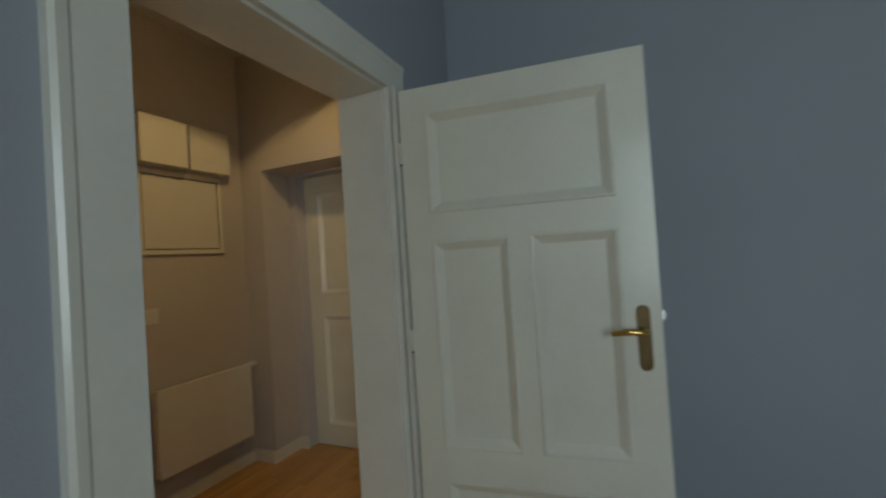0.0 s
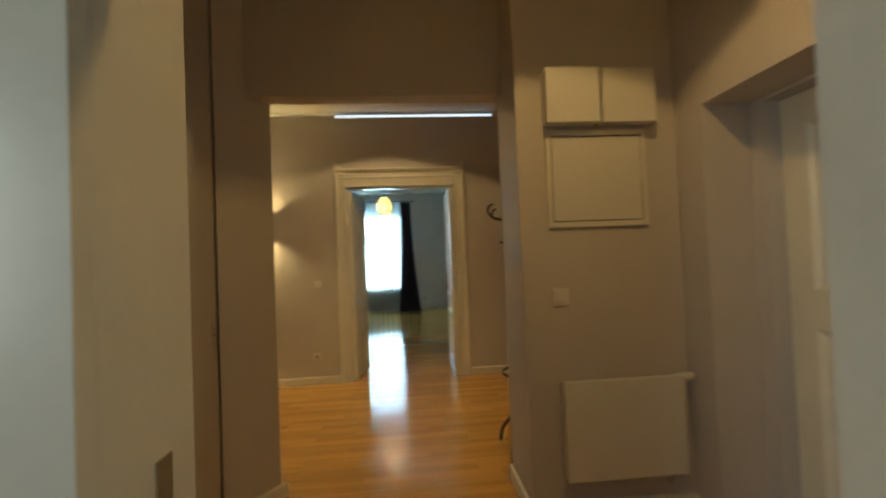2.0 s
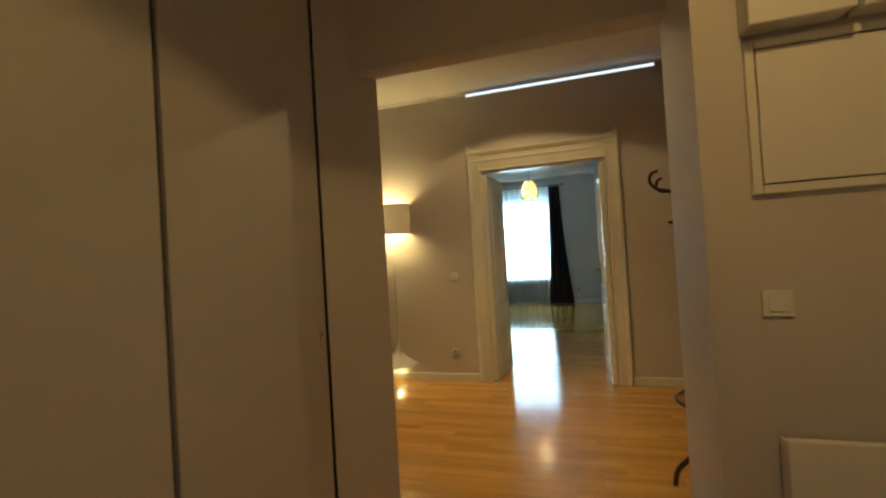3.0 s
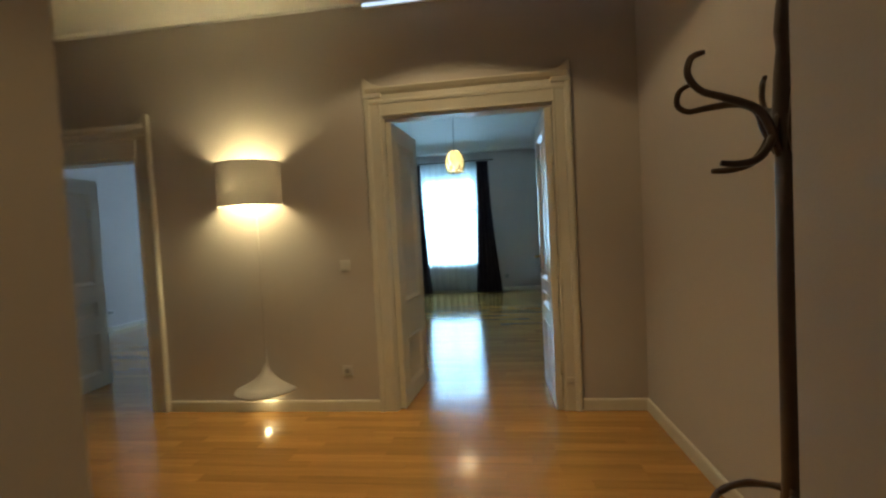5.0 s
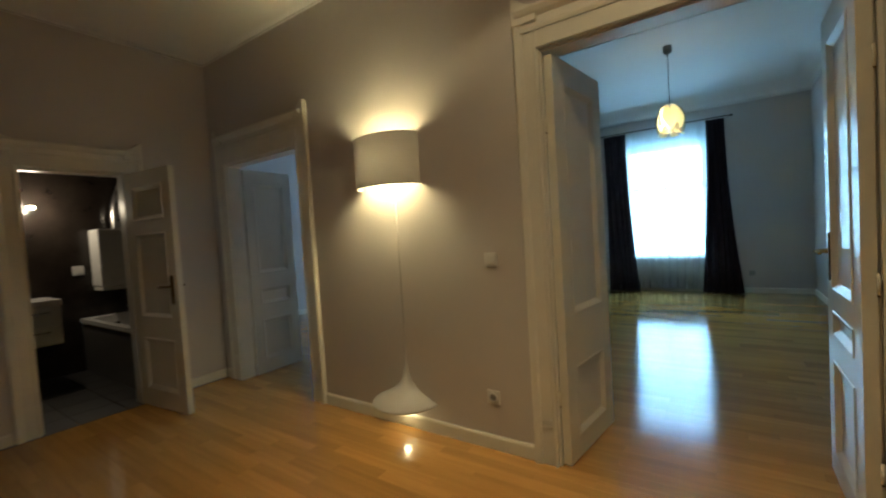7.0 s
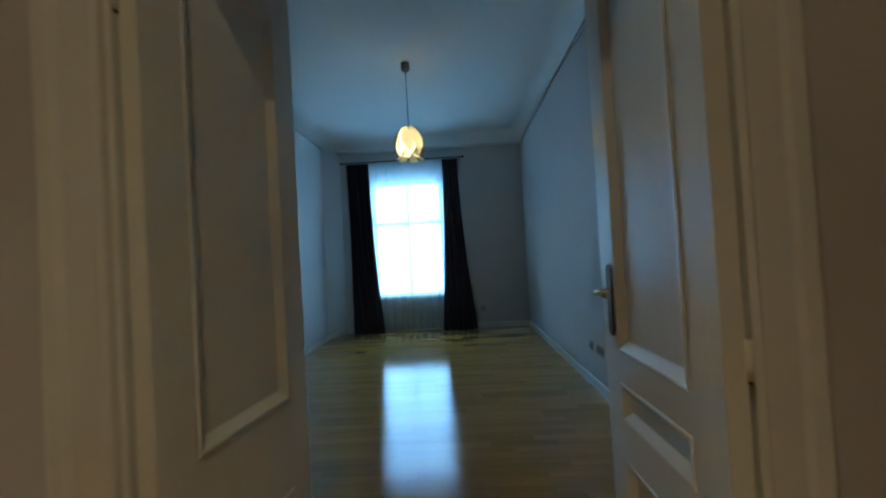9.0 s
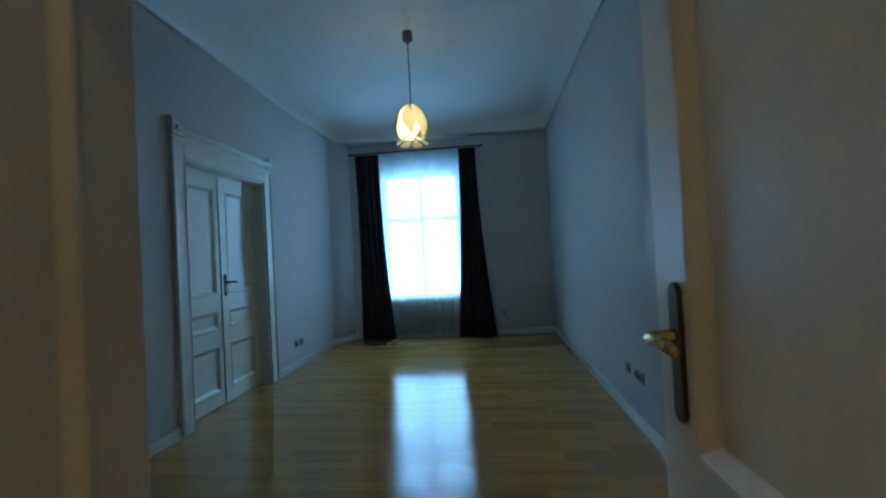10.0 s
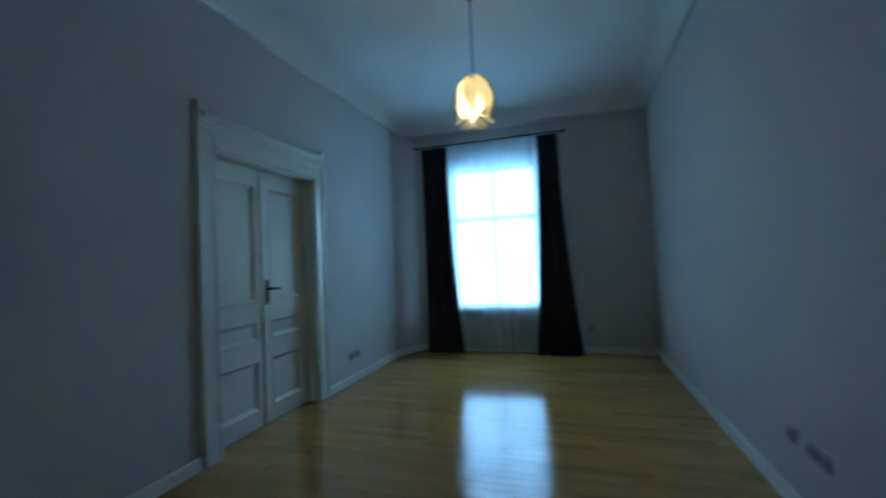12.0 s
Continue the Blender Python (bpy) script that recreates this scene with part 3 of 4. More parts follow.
# ---- window of the living room ----
def window(name, x0, x1, y, z0, z1, label):
    ob = thing(name, label, "window")
    ob["kind"] = "structure"
    f = 0.055
    zt = z0 + (z1 - z0) * 0.635
    xm = (x0 + x1) / 2
    for b in ((x0, y, z0, x0 + f, y + 0.07, z1), (x1 - f, y, z0, x1, y + 0.07, z1), (x0 + f, y, z1 - f, x1 - f, y + 0.07, z1), (x0 + f, y, z0, x1 - f, y + 0.07, z0 + f)):
        part("window_frame", box(*b, 0.004), FRAMEW, ob)
    part("transom", box(x0 + f, y - 0.01, zt - 0.030, x1 - f, y + 0.07, zt + 0.030, 0.005), FRAMEW, ob)
    part("mullion", box(xm - 0.020, y - 0.006, z0 + f, xm + 0.020, y + 0.07, zt - 0.035, 0.005), FRAMEW, ob)
    part("mullion", box(xm - 0.022, y - 0.006, zt + 0.035, xm + 0.022, y + 0.07, z1 - f, 0.005), FRAMEW, ob)
    for b in ((x0 - 0.079, y + 0.02, z0, x0 - 0.001, y + 0.10, z1 + 0.159), (x1 + 0.001, y + 0.02, z0, x1 + 0.089, y + 0.10, z1 + 0.159), (x0 - 0.0005, y + 0.02, z1 + 0.001, x1 + 0.0005, y + 0.10, z1 + 0.159)):
        part("outer_frame", box(*b, 0.006), FRAMEW, ob)
    for a, b in ((x0 + f, xm - 0.02), (xm + 0.02, x1 - f)):
        for p, q in ((z0 + f, zt - 0.035), (zt + 0.035, z1 - f)):
            pn = part("pane", box(a, y + 0.03, p, b, y + 0.034, q), GLASS, ob, "clear glass pane")
            pn.visible_shadow = False
    return ob


window("window_living", -0.72, 0.47, 6.14, 0.56, 2.48, "white wooden casement window with transom and mullion")
structure("window_sill", box(-0.83, 5.985, 0.555, 0.59, 6.14, 0.598, 0.006), TRIM, "white painted window sill", "window sill")
structure("backdrop", box(-9, 16.0, -6, 9, 16.05, 14), BACK, "bright overcast sky outside the window", "backdrop")

# ---- curtains ----
def drape(top, bot, ztop, zbot, folds, amp, phase, nu=120, nv=30, sway=0.0):
    bm = bmesh.new()
    rows = []
    for j in range(nv + 1):
        v = j / nv
        s = v ** 1.4
        x0 = top[0] * (1 - s) + bot[0] * s
        x1 = top[1] * (1 - s) + bot[1] * s
        row = []
        for i in range(nu + 1):
            u = i / nu
            a = amp * (0.55 + 0.6 * v)
            w = math.sin(2 * math.pi * folds * u + phase + 0.5 * math.sin(3.1 * v + 5 * u)) + 0.35 * math.sin(2 * math.pi * folds * 2.3 * u + 1.3 + 2 * v)
            x = x0 + (x1 - x0) * u + 0.012 * math.sin(9 * u + 4 * v)
            row.append(bm.verts.new((x, a * w + sway * v, ztop + (zbot - ztop) * v)))
        rows.append(row)
    for a, b in zip(rows, rows[1:]):
        for i in range(nu):
            bm.faces.new((a[i], a[i + 1], b[i + 1], b[i]))
    return bm


def solid(ob, t):
    md = ob.modifiers.new("thickness", 'SOLIDIFY')
    md.thickness = t
    return ob


for top, bot, ph in (((-1.06, -0.70), (-1.04, -0.56), 0.4), ((0.50, 0.74), (0.40, 0.93), 1.7)):
    c = new("curtain", mesh_of(drape(top, bot, 2.76, 0.012, 5, 0.030, ph, sway=-0.05), "curtain", CURT, True))
    c.location = (0, 5.90, 0)
    tagged(solid(c, 0.004), "dark plum heavy curtain hanging in folds to the floor", "curtain", "curtains at the window")
c = new("sheer_curtain", mesh_of(drape((-0.84, 0.62), (-0.78, 0.58), 2.76, 0.05, 10, 0.016, 0.9, 200, 24), "sheer_curtain", SHEER, True))
c.location = (0, 5.955, 0)
tagged(c, "sheer white voile curtain across the window", "curtain")
rod = thing("curtain_rod", "thin dark metal curtain rod above the window", "curtain rod", pose(0, 5.90, 2.785))
part("rod", tube(bmesh.new(), [(-1.14, 0, 0), (0.84, 0, 0)], 0.009, 10, 1), DARKGAP, rod)
for x in (-1.14, 0.84):
    part("finial", lathe(bmesh.new(), [(0, -0.02), (0.016, -0.012), (0.02, 0), (0.016, 0.012), (0, 0.02)], 12, centre=(x, 0)), DARKGAP, rod, smooth=True)
for x in (-1.10, -0.15, 0.80):
    part("bracket", tube(bmesh.new(), [(x, 0, 0), (x, 0.05, 0.01), (x, 0.128, 0.0)], 0.006, 8, 2), DARKGAP, rod)

# radiator under the window, behind the voile
rad = thing("window_radiator", "low white panel radiator under the window", "radiator", pose(-0.12, 5.99, 0.10))
part("panel", box(-0.5, -0.0, 0, 0.5, 0.035, 0.36, 0.006), RADW, rad)

# ---- pendant lamp ----
pend = thing("pendant_lamp", "lit amber petal glass pendant lamp hanging from the ceiling", "pendant lamp", pose(0.24, 3.45, 0))
part("canopy", lathe(bmesh.new(), [(0, 3.199), (0.045, 3.199), (0.045, 3.13), (0.036, 3.118), (0.012, 3.112), (0.008, 3.09), (0, 3.09)], 20), NICKEL, pend, "dark grey metal ceiling canopy", True)
part("cord", tube(bmesh.new(), [(0, 0, 3.10), (0, 0, 2.53)], 0.0035, 8, 1), DARKGAP, pend)
part("socket", lathe(bmesh.new(), [(0, 2.535), (0.02, 2.53), (0.024, 2.49), (0.02, 2.45), (0, 2.45)], 14), STEEL, pend, smooth=True)
part("bulb", lathe(bmesh.new(), [(0.012, 2.45), (0.018, 2.44), (0.032, 2.415), (0.038, 2.375), (0.032, 2.342), (0.016, 2.322), (0, 2.318)], 16), BULB, pend, "glowing bulb", True)


def hang(z):
    return 2.54 - (2.525 - z) * 0.93


def petal(a0, twist, span, zt, zb, r, lift):
    bm = bmesh.new()
    rows = []
    for j in range(13):
        v = j / 12
        th = math.radians(8 + 132 * v)
        half = span * math.sin(math.pi * min(1, 0.12 + 0.88 * v)) ** 0.8 * (1.0 if v < 0.75 else 1.0 - 0.55 * (v - 0.75) / 0.25)
        row = []
        for i in range(9):
            u = i / 4 - 1
            ang = a0 + twist * v + half * u
            rad_ = (r * math.sin(th) ** 0.55 + 0.006) * (1 + lift * u)
            z = zt + (zb - zt) * v
            row.append(bm.verts.new((rad_ * math.cos(ang), rad_ * math.sin(ang), hang(z))))
        rows.append(row)
    for a, b in zip(rows, rows[1:]):
        for i in range(8):
            bm.faces.new((a[i], a[i + 1], b[i + 1], b[i]))
    return bm


for k in range(6):
    part("petal", petal(k * 2 * math.pi / 6, 0.75, 0.52, 2.525, 2.215, 0.122, 0.10), PETAL, pend, "bright cream inner petal", True)
prof = [(0.030, 2.522), (0.075, 2.505), (0.112, 2.47), (0.138, 2.42), (0.152, 2.36), (0.155, 2.30), (0.148, 2.24), (0.134, 2.195), (0.122, 2.172)]
solid(part("outer_shell", lathe(bmesh.new(), [(r, hang(z)) for r, z in prof], 36), AMBER, pend, "smoky amber glass shell", True), 0.003)
for k in range(6):
    a = 2 * math.pi * k / 6 + 0.3
    bm = bmesh.new()
    rows = [[bm.verts.new((r * math.cos(a + w * u), r * math.sin(a + w * u), hang(z))) for u in (-1, -0.5, 0, 0.5, 1)] for r, z, w in ((0.060, 2.215, 0.20), (0.090, 2.190, 0.30), (0.120, 2.172, 0.40), (0.142, 2.158, 0.30))]
    for p, q in zip(rows, rows[1:]):
        for i in range(4):
            bm.faces.new((p[i], p[i + 1], q[i + 1], q[i]))
    part("lower_petal", bm, PETALO, pend, "amber flared lower petal", True)

# ---- half lamp on the hall wall ----
half = thing("half_floor_lamp", "half floor lamp fixed to the wall with grey shade, lit", "wall lamp", pose(-1.035, 0.0, 0))


def half_shell(r, z0, z1, n=40):
    bm = bmesh.new()
    rows = [[bm.verts.new((r * math.cos(math.pi + math.pi * k / n), 0.72 * r * math.sin(math.pi + math.pi * k / n), z)) for k in range(n + 1)] for z in (z0, z1)]
    for k in range(n):
        bm.faces.new((rows[0][k], rows[0][k + 1], rows[1][k + 1], rows[1][k]))
    return bm


part("shade", half_shell(0.246, 1.555, 1.865), SHADE, half, "grey linen half-round shade", True)
for z in (1.555, 1.865):
    ring = bmesh.new()
    tube(ring, [(0.2455 * math.cos(math.pi + math.pi * k / 16), 0.72 * 0.2455 * math.sin(math.pi + math.pi * k / 16), z) for k in range(17)], 0.0035, 6, 2)
    part("shade_rim", ring, SHADE, half, smooth=True)
part("bulb", lathe(bmesh.new(), [(0, 1.76), (0.012, 1.757), (0.02, 1.735), (0.028, 1.70), (0.02, 1.675), (0, 1.668)], 14, centre=(0.0, -0.10)), BULB, half, "glowing bulb", True)
part("bulb_holder", tube(bmesh.new(), [(0, -0.001, 1.78), (0, -0.06, 1.785), (0, -0.10, 1.775), (0, -0.10, 1.758)], 0.011, 8, 3), STEEL, half, smooth=True)
bm = lathe(bmesh.new(), [(0.004, 1.56), (0.004, 1.2), (0.005, 0.8), (0.006, 0.55), (0.008, 0.45), (0.014, 0.37), (0.034, 0.30), (0.095, 0.243), (0.168, 0.205), (0.226, 0.180), (0.230, 0.172), (0.225, 0.168), (0.10, 0.170), (0, 0.170)], 40, math.pi, 2 * math.pi, (0.035, 0))
base = part("stem_and_base", bm, LAMPB, half, "pale grey flared half base and thin stem", True)
solid(base, 0.002)

for at, deep in zip(((0.42, -0.98, 2.96), (1.22, -3.72, 2.82)), (0.030, 0.030)):
    dl = thing("ceiling_downlight", "small round white ceiling downlight, lit", "ceiling light", pose(*at), "ceiling downlights")
    part("housing", lathe(bmesh.new(), [(0.0, -0.001), (0.062, -0.001), (0.062, -deep), (0.057, -deep), (0.055, -0.006), (0.0, -0.006)], 28), PLAST, dl, "round white housing", True)
    part("bulb", lathe(bmesh.new(), [(0, -0.012), (0.016, -0.014), (0.018, -0.022), (0.0, -0.03)], 14), BULB, dl, "glowing bulb", True)

# Added bar: its glow paints a cool light band, no lamp known.
strip = thing("cornice_glow_bar", "added glowing bar for a band of cool light on the cornice", "light strip", pose(0, 0, 2.905))
part("profile", box(-0.10, -0.030, -0.016, 1.66, -0.002, 0.016, 0.004), TRIM, strip, "slim white backing of the added bar")
part("glow_face", box(-0.09, -0.034, -0.012, 1.65, -0.0305, 0.013, 0.001), CORNICE_GLOW, strip, "glowing front face")

# ---- switches and sockets ----
def switch_plate(name, m, n=1, label="white plastic light switch on the wall", socket=False, w=0.078, material=None):
    material = material or PLAST
    ob = thing(name, label, "socket" if socket else "switch", m)
    for k in range(n):
        z = k * w
        pl = part("plate", box(-w / 2, -0.009, z - w / 2, w / 2, -0.0005, z + w / 2, 0.0025), material, ob)
        if socket:
            part("socket_well", lathe(bmesh.new(), [(0.020, 0.0), (0.019, 0.006), (0.0, 0.006)], 20), SOCKETW, ob, "round socket well", m=pose(0, -0.0155, z, -90, 0, 0))
            part("socket_ring", lathe(bmesh.new(), [(0.027, 0.0), (0.027, 0.007), (0.021, 0.008), (0.020, 0.0)], 24), material, ob, m=pose(0, -0.0085, z, 90, 0, 0))
        else:
            part("rocker", box(-0.026, -0.013, z - 0.026, 0.026, -0.0088, z + 0.026, 0.002), PLAST, ob)
    return ob


switch_plate("light_switch", pose(-0.335, 0, 1.077))
switch_plate("wall_socket", pose(-0.365, 0, 0.298), label="white plastic wall socket above the baseboard", socket=True)
switch_plate("light_switch", pose(1.407, -2.6, 1.09), label="white plastic light switch above the radiator", w=0.085)
switch_plate("light_switch", pose(-3.24, -1.59, 1.0, 0, 0, 90), 2, label="white double light switch beside the bathroom door")
for y in (2.62, 2.70, 2.88):
    switch_plate("wall_socket", pose(1.79, y, 0.345, 0, 0, -90), label="grey plastic wall socket near the baseboard", socket=True, material=PLASTG)
for y in (4.41, 4.54):
    switch_plate("wall_socket", pose(-1.39, y, 0.275, 0, 0, 90), label="grey plastic wall socket near the baseboard", socket=True, material=PLASTG)
switch_plate("wall_socket", pose(1.04, 6.03, 0.31), label="grey plastic wall socket beside the curtain", socket=True, material=PLASTG)
for y in (2.55, 2.65, 2.75, 2.95):
    switch_plate("wall_socket", pose(-5.30, y, 0.30, 0, 0, 90), label="white plastic wall socket in the side room", socket=True)

# ---- hallway: radiator, fuse panel, meter boxes, wardrobe ----
rad = thing("radiator", "white flat panel radiator on the wall", "radiator", pose(1.685, -2.6, 0.203))
part("panel", box(-0.305, -0.075, 0, 0.305, -0.055, 0.485, 0.006), RADW, rad)
part("back_panel", box(-0.295, -0.05, 0.012, 0.295, -0.022, 0.473, 0.004), RADW, rad)
part("side_cover", box(-0.305, -0.0545, 0.01, -0.297, -0.02, 0.475, 0.002), RADW, rad)
part("side_cover", box(0.297, -0.0545, 0.01, 0.305, -0.02, 0.475, 0.002), RADW, rad)
for x in (-0.2, 0.2):
    part("bracket", box(x - 0.02, -0.0215, 0.1, x + 0.02, -0.001, 0.4, 0.002), STEEL, rad)
valve = part("valve", lathe(bmesh.new(), [(0, -0.05), (0.018, -0.045), (0.02, 0.02), (0.012, 0.035), (0, 0.036)], 14), PLAST, rad, "white thermostatic valve", True, pose(0.335, -0.05, 0.468, 0, 90, 0))
part("pipe", tube(bmesh.new(), [(0.24, -0.04, 0.002), (0.24, -0.04, -0.03), (0.24, -0.02, -0.055), (0.24, -0.001, -0.06)], 0.008, 8, 3), STEEL, rad, smooth=True)

fuse = thing("fuse_panel", "white flush fuse cupboard door in the wall", "fuse box", pose(1.622, -2.6, 1.435))
for b in ((-0.262, -0.016, 0, -0.235, -0.0005, 0.49), (0.235, -0.016, 0, 0.262, -0.0005, 0.49), (-0.2345, -0.016, 0, 0.2345, -0.0005, 0.028), (-0.2345, -0.016, 0.462, 0.2345, -0.0005, 0.49)):
    part("frame", box(*b, 0.003), TRIM, fuse)
part("door", box(-0.230, -0.013, 0.033, 0.230, -0.0005, 0.457, 0.003), PLAST, fuse)
# Dark sheet puts the shade of the door gap into colour.
part("gap_line", box(-0.2335, -0.006, 0.0285, 0.2335, -0.0003, 0.4615), DARKGAP, fuse)
for x, w, d in ((1.484, 0.262, 0.09), (1.772, 0.262, 0.085)):
    mb = thing("meter_box", "white square box above the fuse cupboard", "box", pose(x, -2.6, 1.945), "white boxes on the wall")
    part("body", box(-w / 2, -d + 0.012, 0, w / 2, -0.0005, 0.265, 0.006), PLAST, mb)
    part("lid", box(-w / 2 - 0.004, -d, -0.003, w / 2 + 0.004, -d + 0.0115, 0.268, 0.005), PLAST, mb)

ward = thing("wardrobe", "built-in grey laminate wardrobe with flush doors", "wardrobe", pose(-0.30, 0, 0))
# Near-black carcass paints the shade between the doors.
part("carcass", box(-0.58, -4.06, 0.0, -0.024, -2.452, 2.815), DARKGAP, ward, "carcass coloured near-black as the shade in the door gaps")
for a, b in ((-4.055, -3.845), (-3.825, -3.265), (-3.245, -2.475)):
    d = part("door", box(-0.02, a, 0.05, 0.0, b, 2.80, 0.002), WARD, ward)
    if b == -2.475:
        part("recessed_pull", box(-0.003, b - 0.05, 0.925, 0.004, b - 0.022, 1.035, 0.002), STEEL, d, "small recessed metal pull")
part("plinth", box(-0.05, -4.055, 0.0, -0.025, -2.46, 0.045), WARD, ward)

# ---- coat stand ----
cs = thing("coat_stand", "dark brown bentwood coat stand beside the wall", "coat stand", pose(1.432, -1.87, 0))
part("pole", lathe(bmesh.new(), [(0, 0.28), (0.026, 0.29), (0.029, 0.5), (0.027, 1.2), (0.027, 1.35), (0.026, 1.42), (0.030, 1.52), (0.026, 1.60), (0.020, 1.66), (0.024, 1.70), (0.020, 1.75), (0.013, 1.80), (0.020, 1.84), (0.022, 1.87), (0.014, 1.90), (0, 1.91)], 18), BENT, cs, smooth=True)
for k in range(6):
    a = math.radians(10 + 60 * k)
    ca, sa = math.cos(a), math.sin(a)
    if k % 2 == 0:
        up = [(0.02, 1.42), (0.045, 1.48), (0.06, 1.53), (0.10, 1.558), (0.17, 1.567), (0.222, 1.571), (0.250, 1.597), (0.243, 1.632), (0.214, 1.642)]
    else:
        up = [(0.02, 1.41), (0.045, 1.48), (0.07, 1.517), (0.115, 1.537), (0.165, 1.552), (0.212, 1.567), (0.240, 1.602), (0.231, 1.640), (0.200, 1.653)]
    part("hook", tube(bmesh.new(), [(r * ca, r * sa, z) for r, z in up], [0.010, 0.010, 0.010, 0.010, 0.009, 0.008, 0.008, 0.008, 0.006], 8, 4), BENT, cs, smooth=True)
    if k in (0, 2, 3, 4):
        lo = [(0.022, 1.505), (0.045, 1.44), (0.075, 1.405), (0.12, 1.395), (0.165, 1.398)]
        part("peg", tube(bmesh.new(), [(r * ca, r * sa, z) for r, z in lo], [0.009, 0.010, 0.010, 0.009, 0.007], 8, 4), BENT, cs, smooth=True)
for k in range(4):
    a = math.radians(45 + 90 * k)
    ca, sa = math.cos(a), math.sin(a)
    lg = [(0.018, 0.62), (0.03, 0.45), (0.07, 0.30), (0.15, 0.19), (0.22, 0.10), (0.24, 0.012)]
    part("leg", tube(bmesh.new(), [(r * ca, r * sa, z) for r, z in lg], [0.012, 0.013, 0.014, 0.014, 0.013, 0.013], 8, 4), BENT, cs, smooth=True)
ring = bmesh.new()
tube(ring, [(0.17 * math.cos(2 * math.pi * k / 24), 0.17 * math.sin(2 * math.pi * k / 24), 0.52) for k in range(25)], 0.009, 8, 2)
part("umbrella_ring", ring, BENT, cs, smooth=True)
for k in range(4):
    a = math.radians(45 + 90 * k)
    part("ring_stay", tube(bmesh.new(), [(0.02 * math.cos(a), 0.02 * math.sin(a), 0.60), (0.10 * math.cos(a), 0.10 * math.sin(a), 0.585), (0.17 * math.cos(a), 0.17 * math.sin(a), 0.52)], 0.007, 8, 4), BENT, cs, smooth=True)

# ---- bathroom ----
wall_y("wall_bathroom_west", -5.12, -5.0, -2.3, 0.0, 2.5, [], BTILE, "dark brown tiled bathroom wall")
wall_x("wall_bathroom_south", -2.42, -2.3, -5.12, -3.24, 2.5, [], BTILE, "dark brown tiled bathroom wall")
wall_x("wall_bathroom_north", -0.022, -0.001, -4.999, -3.361, 2.5, [], BTILE, "dark brown tiled bathroom wall")
wall_y("wall_bathroom_east", -3.38, -3.361, -2.299, -0.023, 2.5, [(-1.32, -0.70, 0, 1.87)], BTILE, "dark brown tiled bathroom wall")
boiler = thing("wall_boiler", "white wall-hung gas boiler over the bath", "boiler", pose(-5.0, -0.29, 0.89))
part("body", box(0.0, -0.2, 0, 0.29, 0.2, 0.62, 0.02, 3), ACRYL, boiler)
part("lower_cover", box(0.01, -0.19, -0.04, 0.27, 0.19, -0.002, 0.008), ACRYL, boiler)
part("control_panel", box(0.2895, -0.12, 0.05, 0.294, 0.12, 0.10, 0.003), PLAST, boiler)
part("flue", tube(bmesh.new(), [(0.15, 0.03, 0.60), (0.15, 0.03, 0.80), (0.15, 0.06, 0.95), (0.15, 0.16, 1.25), (0.15, 0.20, 1.50)], 0.06, 18, 5), STEEL, boiler, "shiny steel flue pipe", True)
bath = thing("bathtub", "white bathtub with a grey tiled side panel", "bathtub", pose(0, 0, 0))
bm = bmesh.new()
tub = [(-4.998, -0.62, 0.565), (-3.385, -0.62, 0.565), (-3.385, -0.024, 0.565), (-4.998, -0.024, 0.565)]
loops = []
for inset, z in ((0.0, 0.525), (0.0, 0.565), (0.055, 0.568), (0.065, 0.56), (0.10, 0.25), (0.16, 0.17)):
    loops.append([bm.verts.new(p) for p in ((-4.998 + inset, -0.62 + inset, z), (-3.385 - inset, -0.62 + inset, z), (-3.385 - inset, -0.024 - inset, z), (-4.998 + inset, -0.024 - inset, z))])
for a, b in zip(loops, loops[1:]):
    for k in range(4):
        bm.faces.new((a[k], a[(k + 1) % 4], b[(k + 1) % 4], b[k]))
bm.faces.new(loops[-1])
bmesh.ops.recalc_face_normals(bm, faces=bm.faces)
part("tub", bm, ACRYL, bath)
part("side_panel", box(-4.998, -0.605, 0.0, -3.385, -0.585, 0.524), BPANEL, bath, "grey tiled side panel")
part("overflow", lathe(bmesh.new(), [(0, 0.0), (0.03, 0.0), (0.03, 0.008), (0, 0.012)], 18), CHROME, bath, "dark round overflow", m=pose(-4.915, -0.32, 0.45, 0, 80, 0))
van = thing("vanity_unit", "white hanging vanity unit with two drawers", "cabinet", pose(-5.0, -1.22, 0.41))
part("body", box(0.0, -0.33, 0.0, 0.45, 0.35, 0.37, 0.004), PLAST, van)
for z in (0.01, 0.195):
    d = part("drawer_front", box(0.4505, -0.328, z, 0.468, 0.348, z + 0.172, 0.003), PLAST, van)
    part("drawer_handle", tube(bmesh.new(), [(0.468, 0.10, z + 0.12), (0.49, 0.11, z + 0.12), (0.49, 0.25, z + 0.12), (0.468, 0.26, z + 0.12)], 0.006, 8, 3), CHROME, d, "chrome bar handle", True)
part("basin_top", box(-0.0, -0.34, 0.3705, 0.48, 0.36, 0.43, 0.008), ACRYL, van, "white ceramic basin top")
switch_plate("flush_plate", pose(-5.0, -0.60, 1.08, 0, 0, 90), label="white framed plate on the dark tiled wall", w=0.10)
ml = thing("mirror_lamp", "small lit lamp on the bathroom wall", "wall lamp", pose(-4.998, -0.94, 1.74))
part("arm", tube(bmesh.new(), [(0, 0, 0), (0.05, 0, 0.01), (0.085, 0, 0.0)], 0.008, 8, 3), CHROME, ml)
part("glow_face", box(0.085, -0.03, -0.018, 0.11, 0.03, 0.018, 0.006), SPOT, ml, "glowing front face")

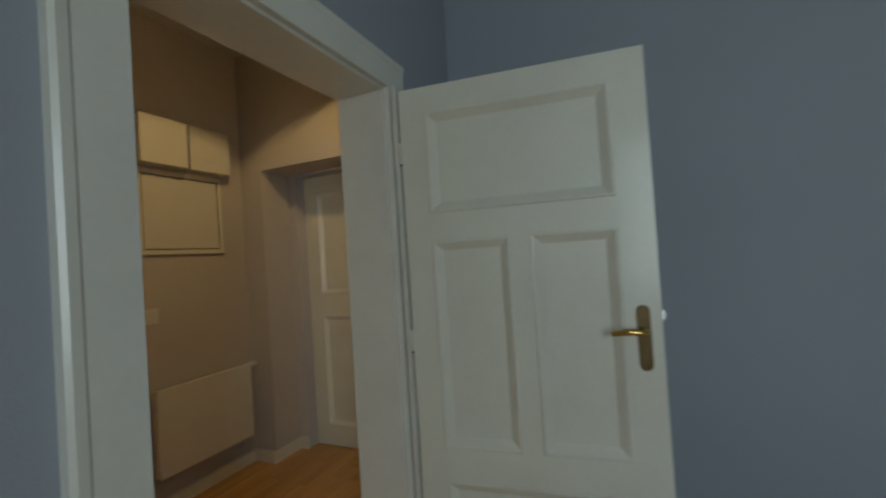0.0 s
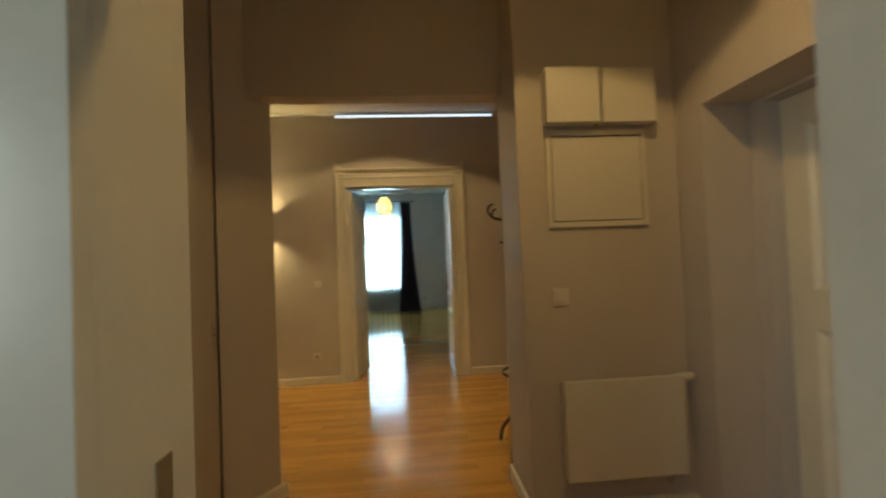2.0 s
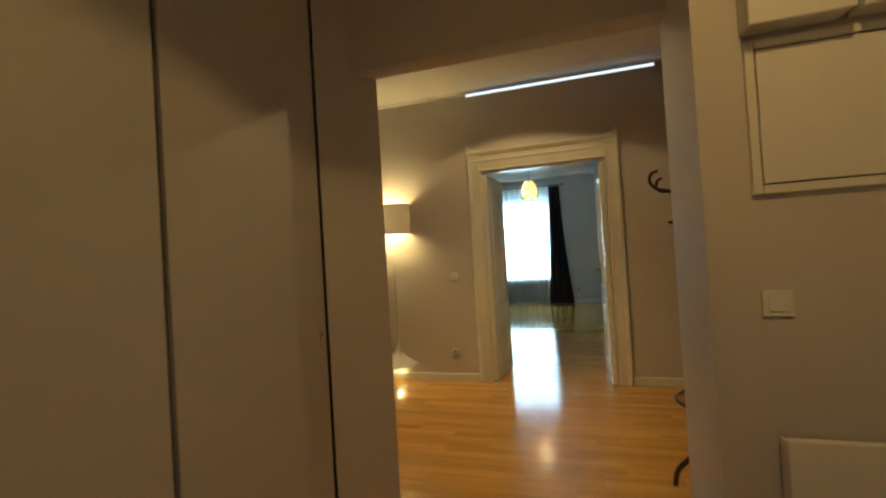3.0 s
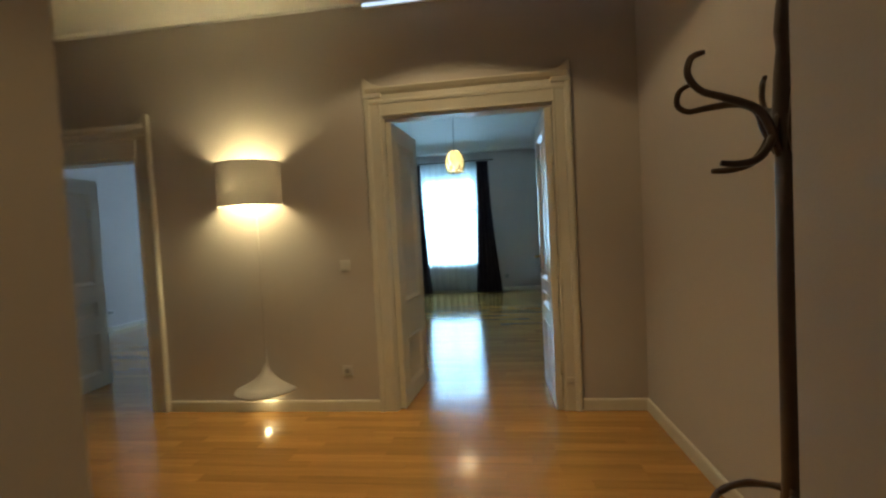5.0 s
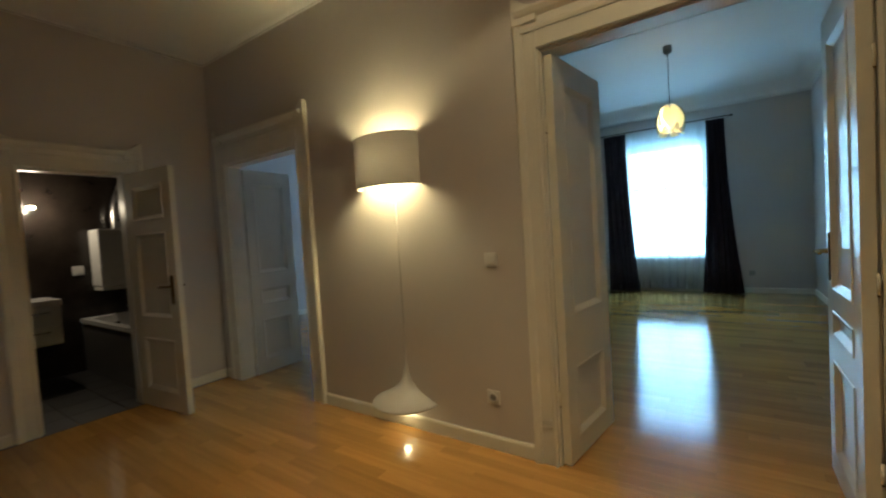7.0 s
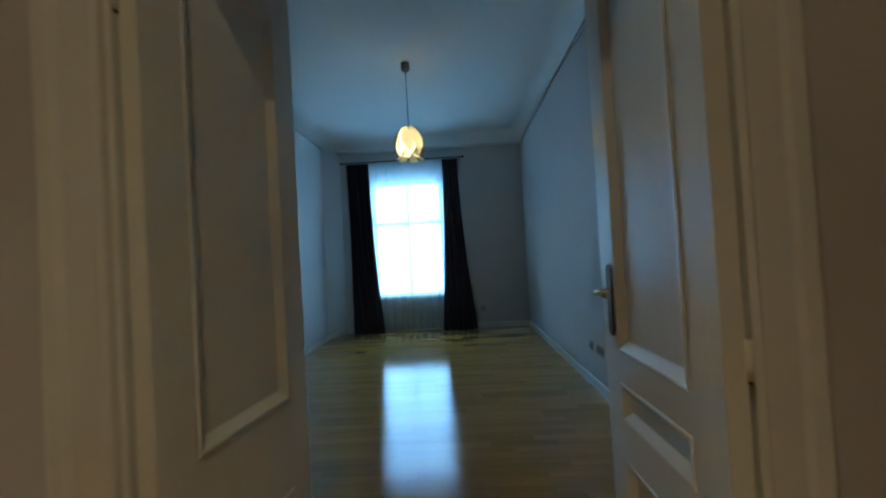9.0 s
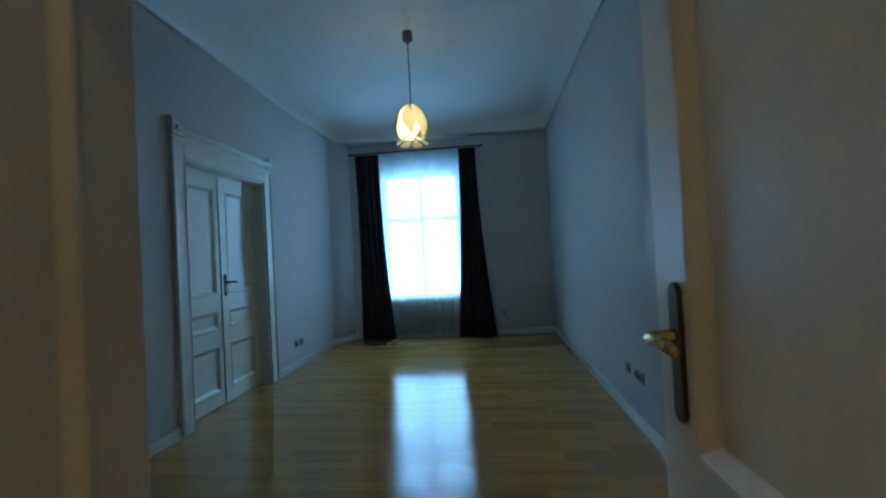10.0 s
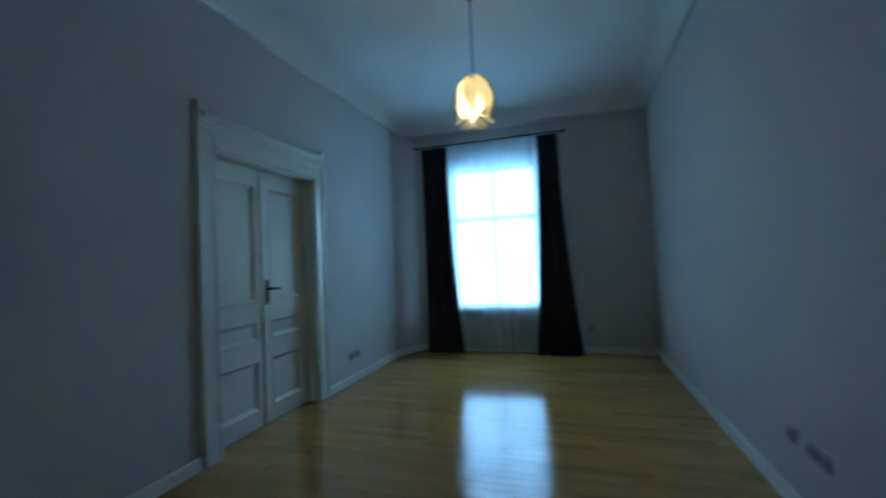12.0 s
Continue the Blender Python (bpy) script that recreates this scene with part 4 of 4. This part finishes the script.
# ---- floors ----
def strip_mesh(length, width, name="floor_strip", gap=0.0002, bev=0.0004):
    bm = bmesh.new()
    h = 0.014
    x0, x1, y0, y1 = gap, length - gap, gap, width - gap
    lo = [bm.verts.new(p) for p in ((x0, y0, -h), (x1, y0, -h), (x1, y1, -h), (x0, y1, -h))]
    mi = [bm.verts.new(p) for p in ((x0, y0, -bev), (x1, y0, -bev), (x1, y1, -bev), (x0, y1, -bev))]
    hi = [bm.verts.new(p) for p in ((x0 + bev, y0 + bev, 0), (x1 - bev, y0 + bev, 0), (x1 - bev, y1 - bev, 0), (x0 + bev, y1 - bev, 0))]
    for a, b in ((lo, mi), (mi, hi)):
        for k in range(4):
            bm.faces.new((a[k], a[(k + 1) % 4], b[(k + 1) % 4], b[k]))
    bm.faces.new(hi)
    return bm


LENGTHS = (0.42, 0.56, 0.70, 0.84)
SW = 0.072
rng = random.Random(7)


def lay(x0, x1, y0, y1):
    """Rows of strips along x over a rectangle: (x, y, length, width)."""
    out = []
    y = y0
    while y < y1 - 1e-6:
        w = min(SW, y1 - y)
        x = x0 - rng.choice((0.0, 0.14, 0.28, 0.42))
        while x < x1 - 1e-6:
            ln = rng.choice(LENGTHS)
            a, b = max(x, x0), min(x + ln, x1)
            if b - a > 0.004:
                out.append((a, y, b - a, w))
            x += ln
        y += SW
    return out


def joined(name, strips, label):
    vs, fs = [], []
    h, g, bv = 0.014, 0.0002, 0.0004
    for x, y, ln, w in strips:
        k = len(vs)
        xa, xb, ya, yb = x + g, x + ln - g, y + g, y + w - g
        for z, d in ((-h, 0), (-bv, 0), (0, bv)):
            vs += [(xa + d, ya + d, z), (xb - d, ya + d, z), (xb - d, yb - d, z), (xa + d, yb - d, z)]
        for q in (0, 4):
            for i in range(4):
                j = (i + 1) % 4
                fs.append((k + q + i, k + q + j, k + q + 4 + j, k + q + 4 + i))
        fs.append((k + 8, k + 9, k + 10, k + 11))
    me = bpy.data.meshes.new(name)
    me.from_pydata(vs, [], fs)
    me.materials.append(OAKI)
    return me


shared = {}
for nm, rect, near in (("floor_hall", (-3.30, 1.75, -2.2, 0.0), lambda y: 1.0), ("floor_living", (-1.57, 1.79, 0.0, 6.03), lambda y: y), ("floor_hallway", (-0.35, 2.42, -4.27, -2.2), lambda y: 1.0),
                       ("floor_start_room", (-2.2, 1.92, -7.7, -4.27), lambda y: -y), ("floor_side_room", (-5.3, -1.571, 0.0, 6.03), lambda y: y)):
    floor = tagged(new(nm), "glossy honey oak strip floor", "floor", kind="structure")
    strips = sorted(lay(*rect), key=lambda q: near(q[1]))
    count = 0 if nm == "floor_side_room" else 300
    for x, y, ln, w in strips[:count]:
        key = (round(ln, 3), round(w, 3))
        if key not in shared:
            shared[key] = mesh_of(strip_mesh(ln, w), "floor_strip", OAK)
        s = new("floor_strip", shared[key])
        s.parent = floor
        s.location = (x, y, 0)
    if strips[count:]:
        st = new("floor_strips", joined("floor_strips", strips[count:], "oak strips"))
        st.parent = floor
        tagged(st, "lacquered oak strips", kind="stuff")

bf = structure("floor_bathroom", box(-5.0, -2.3, -0.014, -3.30, -0.02, -0.006), GROUT, "dark slate tiled bathroom floor", "floor")
tile = mesh_of(box(0.002, 0.002, -0.006, 0.298, 0.298, 0.002, 0.0015, 1), "floor_tile", BFLOOR)
for i in range(6):
    for j in range(8):
        x, y = -5.0 + 0.3 * i, -2.32 + 0.3 * j
        if x + 0.3 < -3.19 and y + 0.3 < 0.1:
            s = new("floor_tile", tile)
            s.parent = bf
            s.location = (x, y, 0)
